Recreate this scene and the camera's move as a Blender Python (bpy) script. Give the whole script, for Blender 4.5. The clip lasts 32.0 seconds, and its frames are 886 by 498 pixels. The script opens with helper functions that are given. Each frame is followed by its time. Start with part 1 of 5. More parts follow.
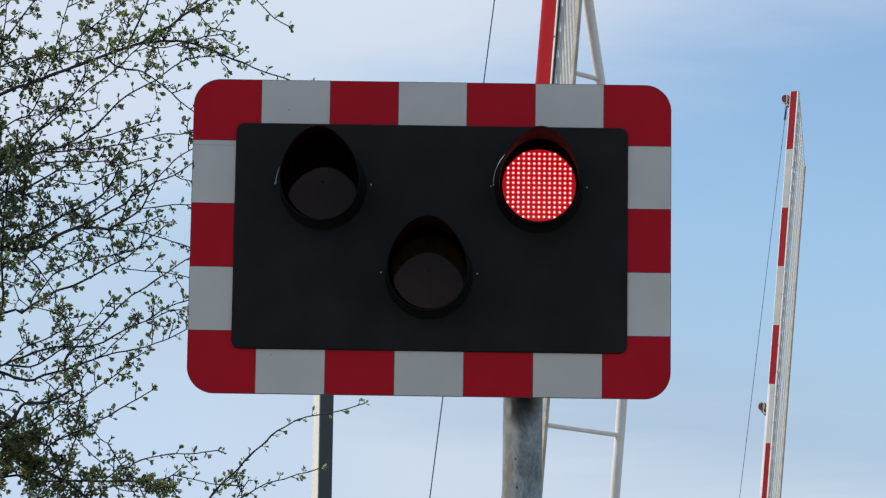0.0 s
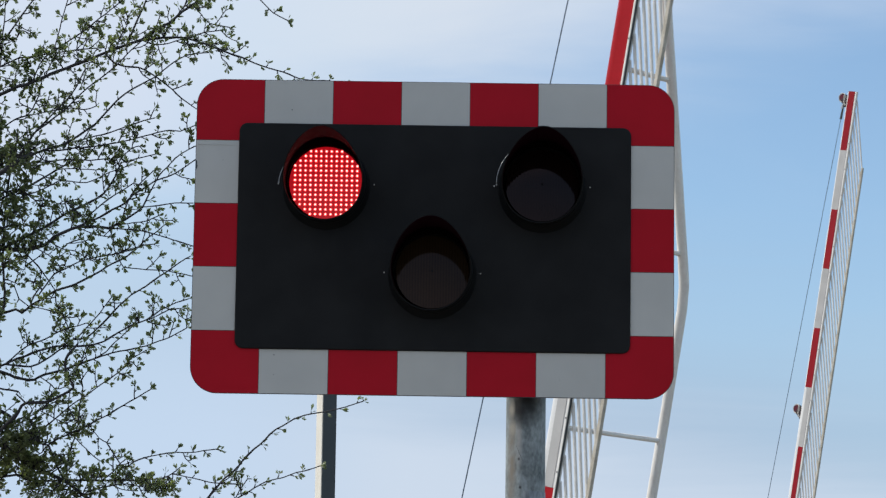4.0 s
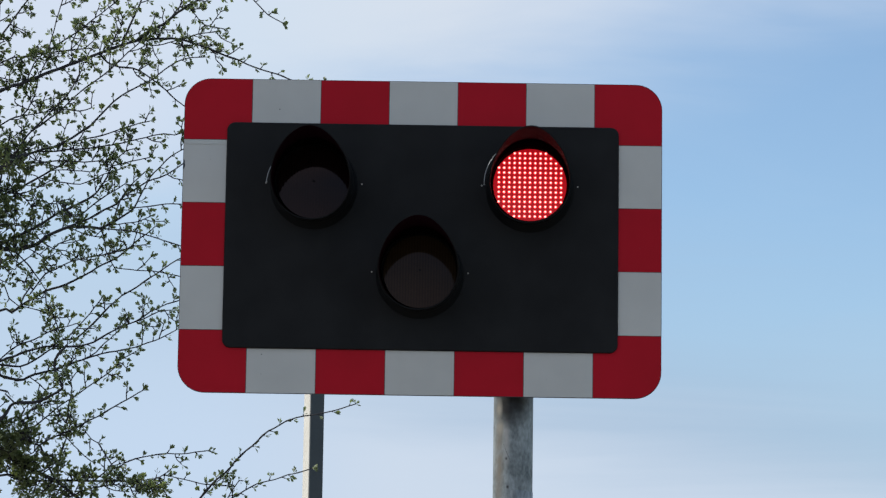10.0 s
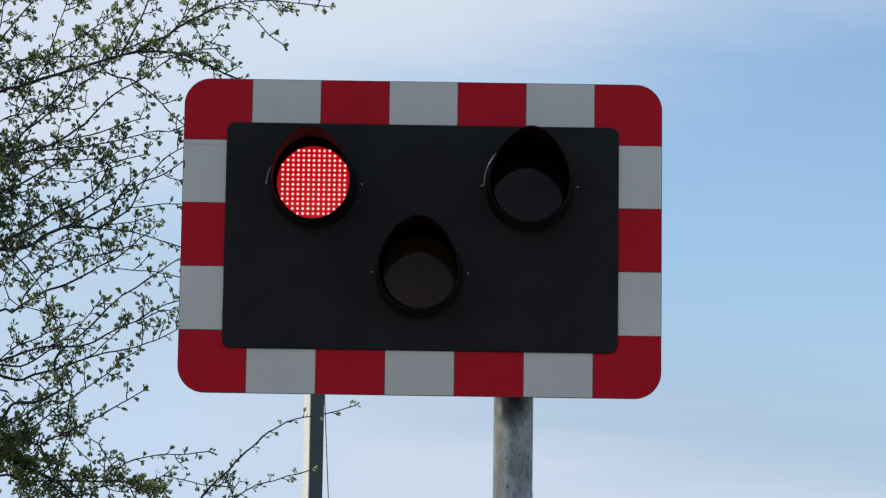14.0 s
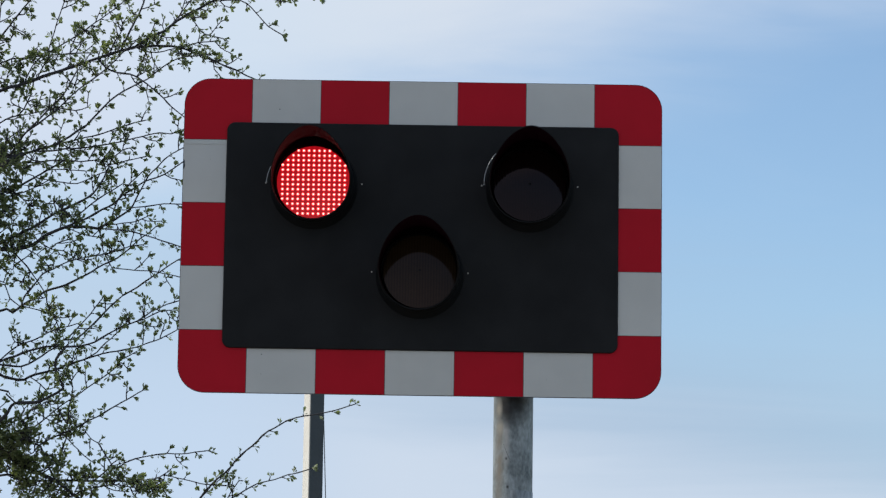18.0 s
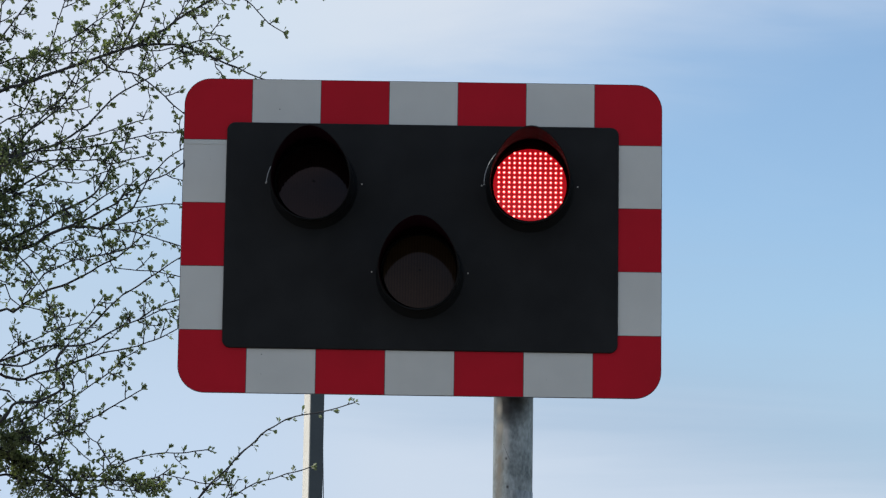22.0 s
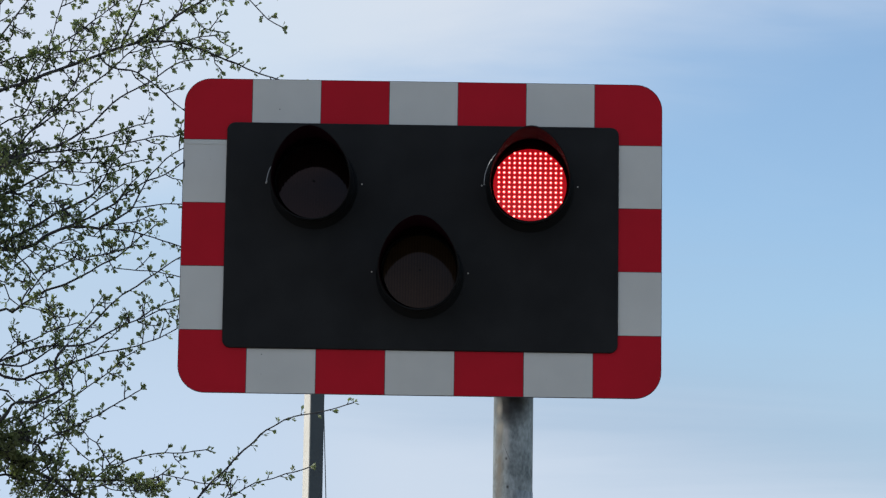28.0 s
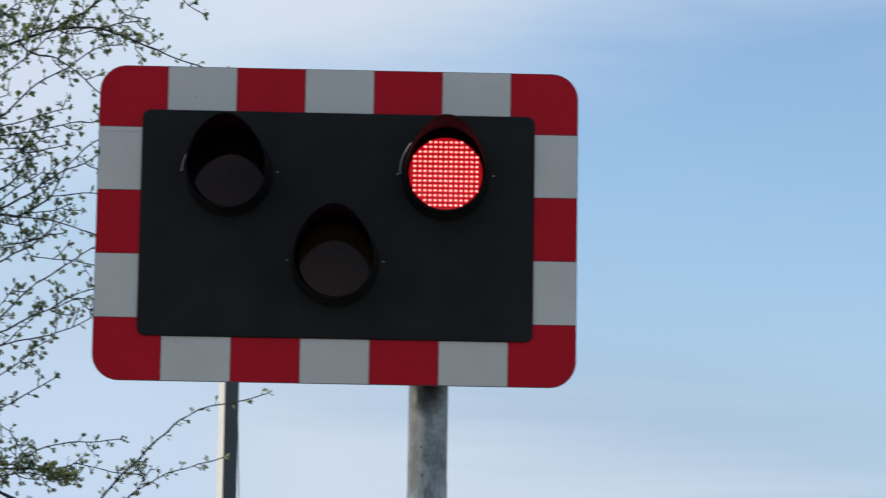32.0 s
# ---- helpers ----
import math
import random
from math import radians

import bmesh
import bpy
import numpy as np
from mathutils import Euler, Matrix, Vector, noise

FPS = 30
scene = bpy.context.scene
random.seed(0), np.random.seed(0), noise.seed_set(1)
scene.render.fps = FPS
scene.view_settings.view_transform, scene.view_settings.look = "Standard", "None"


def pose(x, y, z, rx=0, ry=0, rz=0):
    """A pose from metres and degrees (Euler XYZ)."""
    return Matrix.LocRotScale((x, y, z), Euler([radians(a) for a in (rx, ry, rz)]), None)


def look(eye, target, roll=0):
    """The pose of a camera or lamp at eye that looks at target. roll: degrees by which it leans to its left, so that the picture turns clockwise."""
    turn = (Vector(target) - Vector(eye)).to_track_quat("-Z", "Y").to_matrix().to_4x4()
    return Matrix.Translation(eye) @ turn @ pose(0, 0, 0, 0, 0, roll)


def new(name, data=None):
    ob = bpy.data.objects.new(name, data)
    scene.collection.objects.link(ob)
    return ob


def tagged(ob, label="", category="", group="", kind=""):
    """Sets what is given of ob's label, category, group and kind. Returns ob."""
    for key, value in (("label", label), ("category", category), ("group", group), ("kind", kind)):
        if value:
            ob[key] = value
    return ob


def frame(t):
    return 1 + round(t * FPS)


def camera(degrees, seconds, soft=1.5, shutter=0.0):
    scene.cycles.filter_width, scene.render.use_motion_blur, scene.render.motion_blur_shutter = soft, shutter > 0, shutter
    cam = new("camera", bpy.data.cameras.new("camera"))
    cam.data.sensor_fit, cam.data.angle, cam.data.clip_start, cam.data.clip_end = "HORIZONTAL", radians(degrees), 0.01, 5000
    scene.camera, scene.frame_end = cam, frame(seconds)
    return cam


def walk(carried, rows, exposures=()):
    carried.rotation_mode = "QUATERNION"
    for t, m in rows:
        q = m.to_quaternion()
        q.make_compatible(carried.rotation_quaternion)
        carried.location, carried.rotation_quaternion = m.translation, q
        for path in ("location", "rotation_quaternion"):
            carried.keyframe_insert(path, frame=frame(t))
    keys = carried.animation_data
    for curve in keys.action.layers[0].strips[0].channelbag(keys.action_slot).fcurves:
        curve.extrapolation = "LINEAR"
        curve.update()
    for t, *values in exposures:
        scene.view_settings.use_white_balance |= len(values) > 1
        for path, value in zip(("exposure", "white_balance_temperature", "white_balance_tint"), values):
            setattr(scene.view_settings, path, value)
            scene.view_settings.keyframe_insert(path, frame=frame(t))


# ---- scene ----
FOV = 15.0
EYE = Vector((0.0, -8.9, 1.55))


def aim(pan, tilt, roll=0.834):
    """The camera's pose on its tripod: pan to the left, tilt upwards, in degrees."""
    p, t = radians(pan), radians(tilt)
    way = Vector((-math.sin(p) * math.cos(t), math.cos(p) * math.cos(t), math.sin(t)))
    return look(EYE, EYE + way, roll)


cam = camera(FOV, 32.0, soft=1.3, shutter=0.18)
walk(cam, [
    (0.0, aim(0.164, 9.646, 0.815)), (0.5, aim(0.194, 9.646, 0.815)), (1.0, aim(0.2265, 9.646, 0.815)),
    (1.5, aim(0.256, 9.652, 0.817)), (2.0, aim(0.2688, 9.645, 0.817)), (3.0, aim(0.2688, 9.645, 0.817)),
    (3.5, aim(0.265, 9.645, 0.817)), (4.5, aim(0.135, 9.646, 0.823)), (5.5, aim(0.014, 9.646, 0.830)),
    (6.0, aim(0.004, 9.641)), (6.5, aim(0.005, 9.640)), (18.0, aim(0.004, 9.640)), (30.5, aim(0.006, 9.640)),
    (30.6, aim(0.026, 9.655)), (30.7, aim(0.095, 9.655)), (30.8, aim(0.403, 9.581)), (30.9, aim(0.631, 9.561)),
    (31.0, aim(0.700, 9.564)), (31.1, aim(0.680, 9.585)), (31.2, aim(0.581, 9.595)), (31.3, aim(0.532, 9.560)),
    (31.4, aim(0.472, 9.520)), (31.5, aim(0.422, 9.502, 0.845)), (31.6, aim(0.353, 9.498, 0.845)),
    (31.7, aim(0.175, 9.505, 0.85)), (31.8, aim(-0.163, 9.51, 0.85)), (31.9, aim(-0.748, 9.49, 0.85)),
    (32.0, aim(-1.457, 9.466, 0.852)),
], exposures=[(0.0, 0.0), (32.0, 0.0)])

# ---- sky and sun ----
SUN_ELEVATION, SUN_AZIMUTH = 48.0, -80.0     # azimuth from +y, clockwise
sun_way = Vector((math.sin(radians(SUN_AZIMUTH)) * math.cos(radians(SUN_ELEVATION)),
                  math.cos(radians(SUN_AZIMUTH)) * math.cos(radians(SUN_ELEVATION)), math.sin(radians(SUN_ELEVATION))))
sun = new("sun", bpy.data.lights.new("sun", "SUN"))
sun.data.energy, sun.data.angle, sun.data.color = 4.0, radians(0.6), (1.0, 0.95, 0.87)
sun.matrix_world = look((0, 0, 30), Vector((0, 0, 30)) - sun_way)

world = bpy.data.worlds.new("sky")
scene.world = world
world.use_nodes = True
wn, wl = world.node_tree.nodes, world.node_tree.links
wn.clear()


def wnode(kind, **values):
    n = wn.new(kind)
    for k, v in values.items():
        n.inputs[k.replace("_", " ")].default_value = v
    return n


sky = wn.new("ShaderNodeTexSky")
sky.sky_type, sky.sun_disc = "NISHITA", False
sky.sun_elevation, sky.sun_rotation = radians(SUN_ELEVATION), radians(SUN_AZIMUTH)
sky.air_density, sky.dust_density, sky.ozone_density = 1.0, 0.3, 3.0
coord = wn.new("ShaderNodeTexCoord")
axes = wn.new("ShaderNodeSeparateXYZ")
wl.new(coord.outputs["Generated"], axes.inputs["Vector"])


def calc(operation, a, b, c=None):
    """One arithmetic node; each input is a number or another node's output."""
    n = wn.new("ShaderNodeMath")
    n.operation = operation
    for socket, value in zip(n.inputs, (a, b) if c is None else (a, b, c)):
        if isinstance(value, (int, float)):
            socket.default_value = value
        else:
            wl.new(value, socket)
    return n.outputs["Value"]


def step(value, lo, hi, to=1.0):
    n = wn.new("ShaderNodeMapRange")
    n.interpolation_type = "SMOOTHSTEP"
    n.inputs["From Min"].default_value, n.inputs["From Max"].default_value, n.inputs["To Max"].default_value = lo, hi, to
    wl.new(value, n.inputs["Value"])
    return n.outputs["Result"]


def wisps(scale, turn, detail=5.0):
    """Streaky noise for thin cloud, about nought in the mean."""
    m = wn.new("ShaderNodeMapping")
    m.inputs["Scale"].default_value, m.inputs["Rotation"].default_value = scale, (0, radians(turn), 0)
    t = wnode("ShaderNodeTexNoise", Scale=1.0, Detail=detail, Roughness=0.55, Distortion=0.5)
    wl.new(coord.outputs["Generated"], m.inputs["Vector"])
    wl.new(m.outputs["Vector"], t.inputs["Vector"])
    return calc("SUBTRACT", t.outputs["Fac"], 0.5)


X, Z = axes.outputs["X"], axes.outputs["Z"]
# a bank of thin high cloud that rises towards the sun's side, haze over the horizon, a faint veil between
bank = calc("SUBTRACT", calc("MULTIPLY_ADD", X, -0.27, Z), 0.219)
bank = calc("MULTIPLY_ADD", wisps((7, 7, 26), -15), 0.060, bank)
bank_cover = calc("MULTIPLY", step(bank, -0.034, 0.030, 0.85), calc("SUBTRACT", 1.0, step(bank, 0.16, 0.5)))
haze = calc("SUBTRACT", 0.156, calc("MULTIPLY_ADD", X, 0.20, Z))
haze = calc("MULTIPLY_ADD", wisps((5, 5, 40), -3), 0.05, haze)
haze_cover = calc("MULTIPLY", step(haze, -0.045, 0.045, 0.92), step(X, 0.55, 0.0))
veil = calc("MULTIPLY_ADD", step(X, 0.08, -0.17, 0.26), 1.0, calc("MULTIPLY", wisps((9, 9, 30), -12), 0.25))


def layer(under, colour, cover):
    n, c = wn.new("ShaderNodeMix"), wn.new("ShaderNodeClamp")
    n.data_type, c.inputs["Max"].default_value = "RGBA", 0.92
    n.inputs["B"].default_value = (*colour, 1)
    wl.new(cover, c.inputs["Value"])
    wl.new(c.outputs["Result"], n.inputs["Factor"])
    wl.new(under, n.inputs["A"])
    return n.outputs["Result"]


clear = wn.new("ShaderNodeMix")
clear.data_type, clear.blend_type = "RGBA", "MULTIPLY"
clear.inputs["Factor"].default_value, clear.inputs["B"].default_value = 1.0, (0.93, 0.955, 0.95, 1)
wl.new(sky.outputs["Color"], clear.inputs["A"])
clouded = layer(clear.outputs["Result"], (4.35, 4.95, 5.75), veil)
clouded = layer(clouded, (4.6, 5.1, 5.85), bank_cover)
crest = calc("MULTIPLY", calc("MULTIPLY", step(X, -0.105, -0.035), step(X, 0.08, 0.0)), calc("MULTIPLY", bank_cover, 0.6))
clouded = layer(clouded, (4.75, 5.12, 5.6), crest)
clouded = layer(clouded, (2.62, 3.46, 4.58), haze_cover)
clouded = layer(clouded, (3.95, 5.0, 6.1), step(X, 0.02, -0.12, 0.5))
low = calc("MULTIPLY_ADD", wisps((4, 4, 46), -4, 6.0), 0.055, calc("SUBTRACT", 0.120, calc("MULTIPLY_ADD", X, 0.16, Z)))
low_cover = calc("MULTIPLY", calc("MULTIPLY", step(low, -0.020, 0.026, 0.78), step(X, 0.5, 0.0)), step(X, -0.11, -0.01))
clouded = layer(clouded, (4.4, 4.98, 5.8), low_cover)
clouded = layer(clouded, (4.55, 4.97, 5.85), calc("MULTIPLY", step(Z, 0.176, 0.200, 0.6), step(X, -0.055, -0.10)))
clouded = layer(clouded, (3.82, 4.70, 5.92), calc("MULTIPLY", step(Z, 0.17, 0.10, 0.75), step(X, -0.01, -0.08)))
back = wnode("ShaderNodeBackground", Strength=0.15)
out = wn.new("ShaderNodeOutputWorld")
wl.new(clouded, back.inputs["Color"])
wl.new(back.outputs["Background"], out.inputs["Surface"])


# ---- materials ----
def material(name, dark, light, rough=0.6, metal=0.0, grain=40.0, stain=4.0, bump=0.1, spread=0.35, stretch=(1, 1, 1), ior=1.5,
             island=0.0, rough_spread=0.12, shine=0.5):
    """A surface of two tones mixed by noise at two scales, with uneven gloss and fine relief."""
    m = bpy.data.materials.new(name)
    m.use_nodes = True
    n, l = m.node_tree.nodes, m.node_tree.links
    b = n["Principled BSDF"]
    b.inputs["Metallic"].default_value, b.inputs["IOR"].default_value = metal, ior
    b.inputs["Specular IOR Level"].default_value = shine
    tc, mp = n.new("ShaderNodeTexCoord"), n.new("ShaderNodeMapping")
    mp.inputs["Scale"].default_value = stretch
    l.new(tc.outputs["Object"], mp.inputs["Vector"])
    big, fine = n.new("ShaderNodeTexNoise"), n.new("ShaderNodeTexNoise")
    for tex, s, d in ((big, stain, 5), (fine, grain, 3)):
        tex.inputs["Scale"].default_value, tex.inputs["Detail"].default_value = s, d
        l.new(mp.outputs["Vector"], tex.inputs["Vector"])
    mix = n.new("ShaderNodeMath")
    mix.operation = "MULTIPLY_ADD"
    mix.inputs[1].default_value = 0.35
    l.new(fine.outputs["Fac"], mix.inputs[0])
    part65 = n.new("ShaderNodeMath")
    part65.operation = "MULTIPLY"
    part65.inputs[1].default_value = 0.65
    l.new(big.outputs["Fac"], part65.inputs[0])
    l.new(part65.outputs["Value"], mix.inputs[2])
    ramp = n.new("ShaderNodeValToRGB")
    ramp.color_ramp.elements[0].position, ramp.color_ramp.elements[1].position = 0.5 - spread / 2, 0.5 + spread / 2
    ramp.color_ramp.elements[0].color, ramp.color_ramp.elements[1].color = (*dark, 1), (*light, 1)
    l.new(mix.outputs["Value"], ramp.inputs["Fac"])
    colour = ramp.outputs["Color"]
    if island:
        geo, hsv, rng = n.new("ShaderNodeNewGeometry"), n.new("ShaderNodeHueSaturation"), n.new("ShaderNodeMapRange")
        rng.inputs["To Min"].default_value, rng.inputs["To Max"].default_value = 1 - island, 1 + island
        l.new(geo.outputs["Random Per Island"], rng.inputs["Value"])
        l.new(rng.outputs["Result"], hsv.inputs["Value"])
        hue = n.new("ShaderNodeMapRange")
        hue.inputs["To Min"].default_value, hue.inputs["To Max"].default_value = 0.528, 0.474
        l.new(fine.outputs["Fac"], hue.inputs["Value"])
        l.new(hue.outputs["Result"], hsv.inputs["Hue"])
        l.new(colour, hsv.inputs["Color"])
        colour = hsv.outputs["Color"]
    l.new(colour, b.inputs["Base Color"])
    gloss = n.new("ShaderNodeMapRange")
    gloss.inputs["To Min"].default_value, gloss.inputs["To Max"].default_value = max(0.02, rough - rough_spread), min(1, rough + rough_spread)
    l.new(big.outputs["Fac"], gloss.inputs["Value"])
    l.new(gloss.outputs["Result"], b.inputs["Roughness"])
    if bump:
        bp = n.new("ShaderNodeBump")
        bp.inputs["Strength"].default_value, bp.inputs["Distance"].default_value = bump, 0.002
        l.new(fine.outputs["Fac"], bp.inputs["Height"])
        l.new(bp.outputs["Normal"], b.inputs["Normal"])
    return m


def glow(name, colour, strength):
    m = bpy.data.materials.new(name)
    m.use_nodes = True
    b = m.node_tree.nodes["Principled BSDF"]
    b.inputs["Base Color"].default_value = (*[c * 0.05 for c in colour], 1)
    b.inputs["Emission Color"].default_value, b.inputs["Emission Strength"].default_value = (*colour, 1), strength
    return m


def add_stain(m, colour, centre, size):
    """A soot stain of uneven outline round one height of a post."""
    n, l = m.node_tree.nodes, m.node_tree.links
    b = n["Principled BSDF"]
    old = b.inputs["Base Color"].links[0].from_socket
    tc, mp = n.new("ShaderNodeTexCoord"), n.new("ShaderNodeMapping")
    mp.vector_type = "TEXTURE"
    mp.inputs["Location"].default_value, mp.inputs["Scale"].default_value = centre, size
    l.new(tc.outputs["Object"], mp.inputs["Vector"])
    ball, wob, mul, mix = n.new("ShaderNodeTexGradient"), n.new("ShaderNodeTexNoise"), n.new("ShaderNodeMath"), n.new("ShaderNodeMix")
    ball.gradient_type, wob.inputs["Scale"].default_value, mix.data_type = "SPHERICAL", 28, "RGBA"
    l.new(mp.outputs["Vector"], ball.inputs["Vector"])
    l.new(tc.outputs["Object"], wob.inputs["Vector"])
    mul.operation, mul.use_clamp = "MULTIPLY", True
    l.new(ball.outputs["Fac"], mul.inputs[0])
    gain = n.new("ShaderNodeMath")
    gain.operation = "MULTIPLY"
    gain.inputs[1].default_value = 2.4
    l.new(wob.outputs["Fac"], gain.inputs[0])
    l.new(gain.outputs["Value"], mul.inputs[1])
    l.new(mul.outputs["Value"], mix.inputs["Factor"])
    l.new(old, mix.inputs["A"])
    mix.inputs["B"].default_value = (*colour, 1)
    l.new(mix.outputs["Result"], b.inputs["Base Color"])


def leaf_material():
    m = material("young_leaf", (0.059, 0.077, 0.045), (0.188, 0.213, 0.104), rough=0.44, grain=60, stain=9, bump=0.15, island=0.6)
    n, l = m.node_tree.nodes, m.node_tree.links
    b, o = n["Principled BSDF"], n["Material Output"]
    thin, mixed = n.new("ShaderNodeBsdfTranslucent"), n.new("ShaderNodeMixShader")
    thin.inputs["Color"].default_value = (0.270, 0.348, 0.105, 1)
    mixed.inputs["Fac"].default_value = 0.37
    l.new(b.outputs["BSDF"], mixed.inputs[1])
    l.new(thin.outputs["BSDF"], mixed.inputs[2])
    l.new(mixed.outputs["Shader"], o.inputs["Surface"])
    return m


def add_ribs(m, pitch):
    """Fine upright ribs moulded into a lens, with their light and shade put in the colour too."""
    n, l = m.node_tree.nodes, m.node_tree.links
    b = n["Principled BSDF"]
    tc, wave, bp, mul, mix = n.new("ShaderNodeTexCoord"), n.new("ShaderNodeTexWave"), n.new("ShaderNodeBump"), n.new("ShaderNodeMapRange"), n.new("ShaderNodeMix")
    wave.inputs["Scale"].default_value, wave.inputs["Distortion"].default_value = 0.314 / pitch, 0.6
    l.new(tc.outputs["Object"], wave.inputs["Vector"])
    bp.inputs["Strength"].default_value, bp.inputs["Distance"].default_value = 0.04, 0.0003
    l.new(wave.outputs["Fac"], bp.inputs["Height"])
    l.new(bp.outputs["Normal"], b.inputs["Normal"])
    old = b.inputs["Base Color"].links[0].from_socket
    mix.data_type, mix.blend_type = "RGBA", "MULTIPLY"
    mul.inputs["To Min"].default_value, mul.inputs["To Max"].default_value = 0.80, 1.16
    l.new(wave.outputs["Fac"], mul.inputs["Value"])
    mix.inputs["Factor"].default_value = 1.0
    l.new(old, mix.inputs["A"])
    l.new(mul.outputs["Result"], mix.inputs["B"])
    l.new(mix.outputs["Result"], b.inputs["Base Color"])


RED_SHEET = material("red_sheeting", (0.385, 0.0037, 0.0125), (0.455, 0.0053, 0.018), rough=0.5, grain=900, stain=7, bump=0.04, shine=0.12)
WHITE_SHEET = material("white_sheeting", (0.475, 0.471, 0.448), (0.55, 0.543, 0.515), rough=0.5, grain=900, stain=6, bump=0.04, shine=0.15)
BLACK_PANEL = material("black_panel", (0.0088, 0.0090, 0.0096), (0.0158, 0.0160, 0.0168), rough=0.6, grain=700, stain=7, bump=0.2, spread=0.24, shine=0.12)
BLACK_HOOD = material("black_hood", (0.004, 0.0045, 0.005), (0.008, 0.009, 0.010), rough=0.6, grain=300, stain=14, bump=0.1, shine=0.12)
# black hood lining with the diodes' red light tinted into it
HOOD_RED_GLOW = material("hood_red_glow", (0.0088, 0.0009, 0.0038), (0.0126, 0.0014, 0.0054), rough=0.65, grain=300, stain=14, bump=0.1, shine=0.03)
# near-black that stands for the shade deep inside the hoods
HOOD_SHADE = material("hood_shade", (0.0016, 0.0014, 0.0014), (0.0026, 0.0022, 0.0022), rough=0.95, grain=400, stain=14, bump=0.1, shine=0.0)
ALLOY = material("bare_alloy", (0.30, 0.31, 0.32), (0.46, 0.47, 0.48), rough=0.4, metal=0.9, grain=250, stain=16, bump=0.1)
DARK_EDGE = material("dark_edge", (0.02, 0.02, 0.03), (0.05, 0.05, 0.06), rough=0.5)
LENS_RED = material("unlit_lens", (0.007, 0.0035, 0.0035), (0.011, 0.005, 0.005), rough=0.05, grain=120, stain=12, bump=0.0, rough_spread=0.02, ior=1.5, shine=0.20)
LENS_AMBER = material("unlit_amber_lens", (0.027, 0.0165, 0.0085), (0.037, 0.023, 0.0125), rough=0.06, grain=120, stain=12, bump=0.0, rough_spread=0.02, ior=1.5, shine=0.18)
for lens_glass in (LENS_RED, LENS_AMBER):
    lens_glass.node_tree.nodes["Principled BSDF"].inputs["Specular Tint"].default_value = (1.0, 0.72, 0.72, 1)
add_ribs(LENS_AMBER, 0.0075)
add_ribs(LENS_RED, 0.0075)
LED_CORE = glow("glowing_diode_core", (1.0, 0.76, 0.68), 1.4)
LED_RED = glow("glowing_diode", (1.0, 0.042, 0.042), 3.0)
LED_FIELD = glow("glowing_red_field", (0.80, 0.004, 0.014), 0.46)
GALV = material("galvanised_steel", (0.07, 0.08, 0.088), (0.40, 0.43, 0.45), rough=0.55, metal=0.15, grain=110, stain=15, bump=0.3, spread=0.34, stretch=(1, 1, 0.4))
GALV_POST = material("mottled_galvanised_steel", (0.085, 0.10, 0.103), (0.30, 0.335, 0.34), rough=0.6, metal=0.1, grain=140, stain=24, bump=0.35, spread=0.27, stretch=(1, 1, 0.55))
for tone, spot, reach in (((0.17, 0.15, 0.122), (0.157, 0.05, 2.50), (0.015, 0.06, 0.16)), ((0.30, 0.30, 0.29), (0.176, 0.04, 2.55), (0.012, 0.06, 0.09)),
                          ((0.026, 0.027, 0.028), (0.186, 0.04, 2.655), (0.062, 0.09, 0.075)), ((0.012, 0.012, 0.013), (0.188, 0.04, 2.640), (0.055, 0.09, 0.060)),
                          ((0.25, 0.235, 0.20), (0.156, 0.05, 2.640), (0.011, 0.05, 0.034)), ((0.24, 0.225, 0.19), (0.159, 0.05, 2.59), (0.012, 0.05, 0.026)),
                          ((0.02, 0.02, 0.02), (0.176, 0.04, 2.505), (0.004, 0.05, 0.006)), ((0.02, 0.02, 0.02), (0.180, 0.04, 2.429), (0.005, 0.05, 0.006))):
    add_stain(GALV_POST, tone, spot, reach)
# cream with the sunlight of the square post's left side in it
SUNLIT_CREAM = material("sunlit_cream", (0.62, 0.59, 0.51), (0.74, 0.71, 0.63), rough=0.55, grain=90, stain=5)
SLATE_PAINT = material("slate_paint", (0.028, 0.038, 0.044), (0.045, 0.056, 0.062), rough=0.5, grain=120, stain=4)
BOOM_WHITE = material("boom_white", (0.60, 0.60, 0.59), (0.76, 0.76, 0.74), rough=0.4, grain=60, stain=3)
# a darker red for the bands of the far boom
FAR_RED = material("far_red", (0.24, 0.008, 0.014), (0.30, 0.012, 0.020), rough=0.5, grain=300, stain=5, shine=0.12)
WHITE_TAPE = material("white_tape", (0.37, 0.365, 0.36), (0.47, 0.465, 0.455), rough=0.5, grain=300, stain=5, shine=0.2)
BOOM_RED = material("boom_red", (0.31, 0.005, 0.009), (0.39, 0.008, 0.014), shine=0.12, rough=0.42, grain=80, stain=3)
TUBE_WHITE = material("tube_white", (0.66, 0.64, 0.60), (0.80, 0.79, 0.75), rough=0.45, grain=60, stain=4)
RAIL_DIRTY = material("rail_dirty", (0.30, 0.27, 0.21), (0.55, 0.52, 0.45), rough=0.6, grain=90, stain=12)
ROD_GREY = material("rod_grey", (0.55, 0.54, 0.51), (0.72, 0.71, 0.68), rough=0.45, metal=0.0, grain=60, stain=6)
CORD = material("dark_cord", (0.030, 0.036, 0.045), (0.060, 0.068, 0.080), rough=0.8, grain=400, stain=30)
CABLE = material("steel_cable", (0.06, 0.09, 0.14), (0.12, 0.17, 0.24), rough=0.5, metal=0.5, grain=300, stain=40)
LAMP_GREY = material("lamp_grey", (0.40, 0.38, 0.35), (0.56, 0.53, 0.49), rough=0.5)
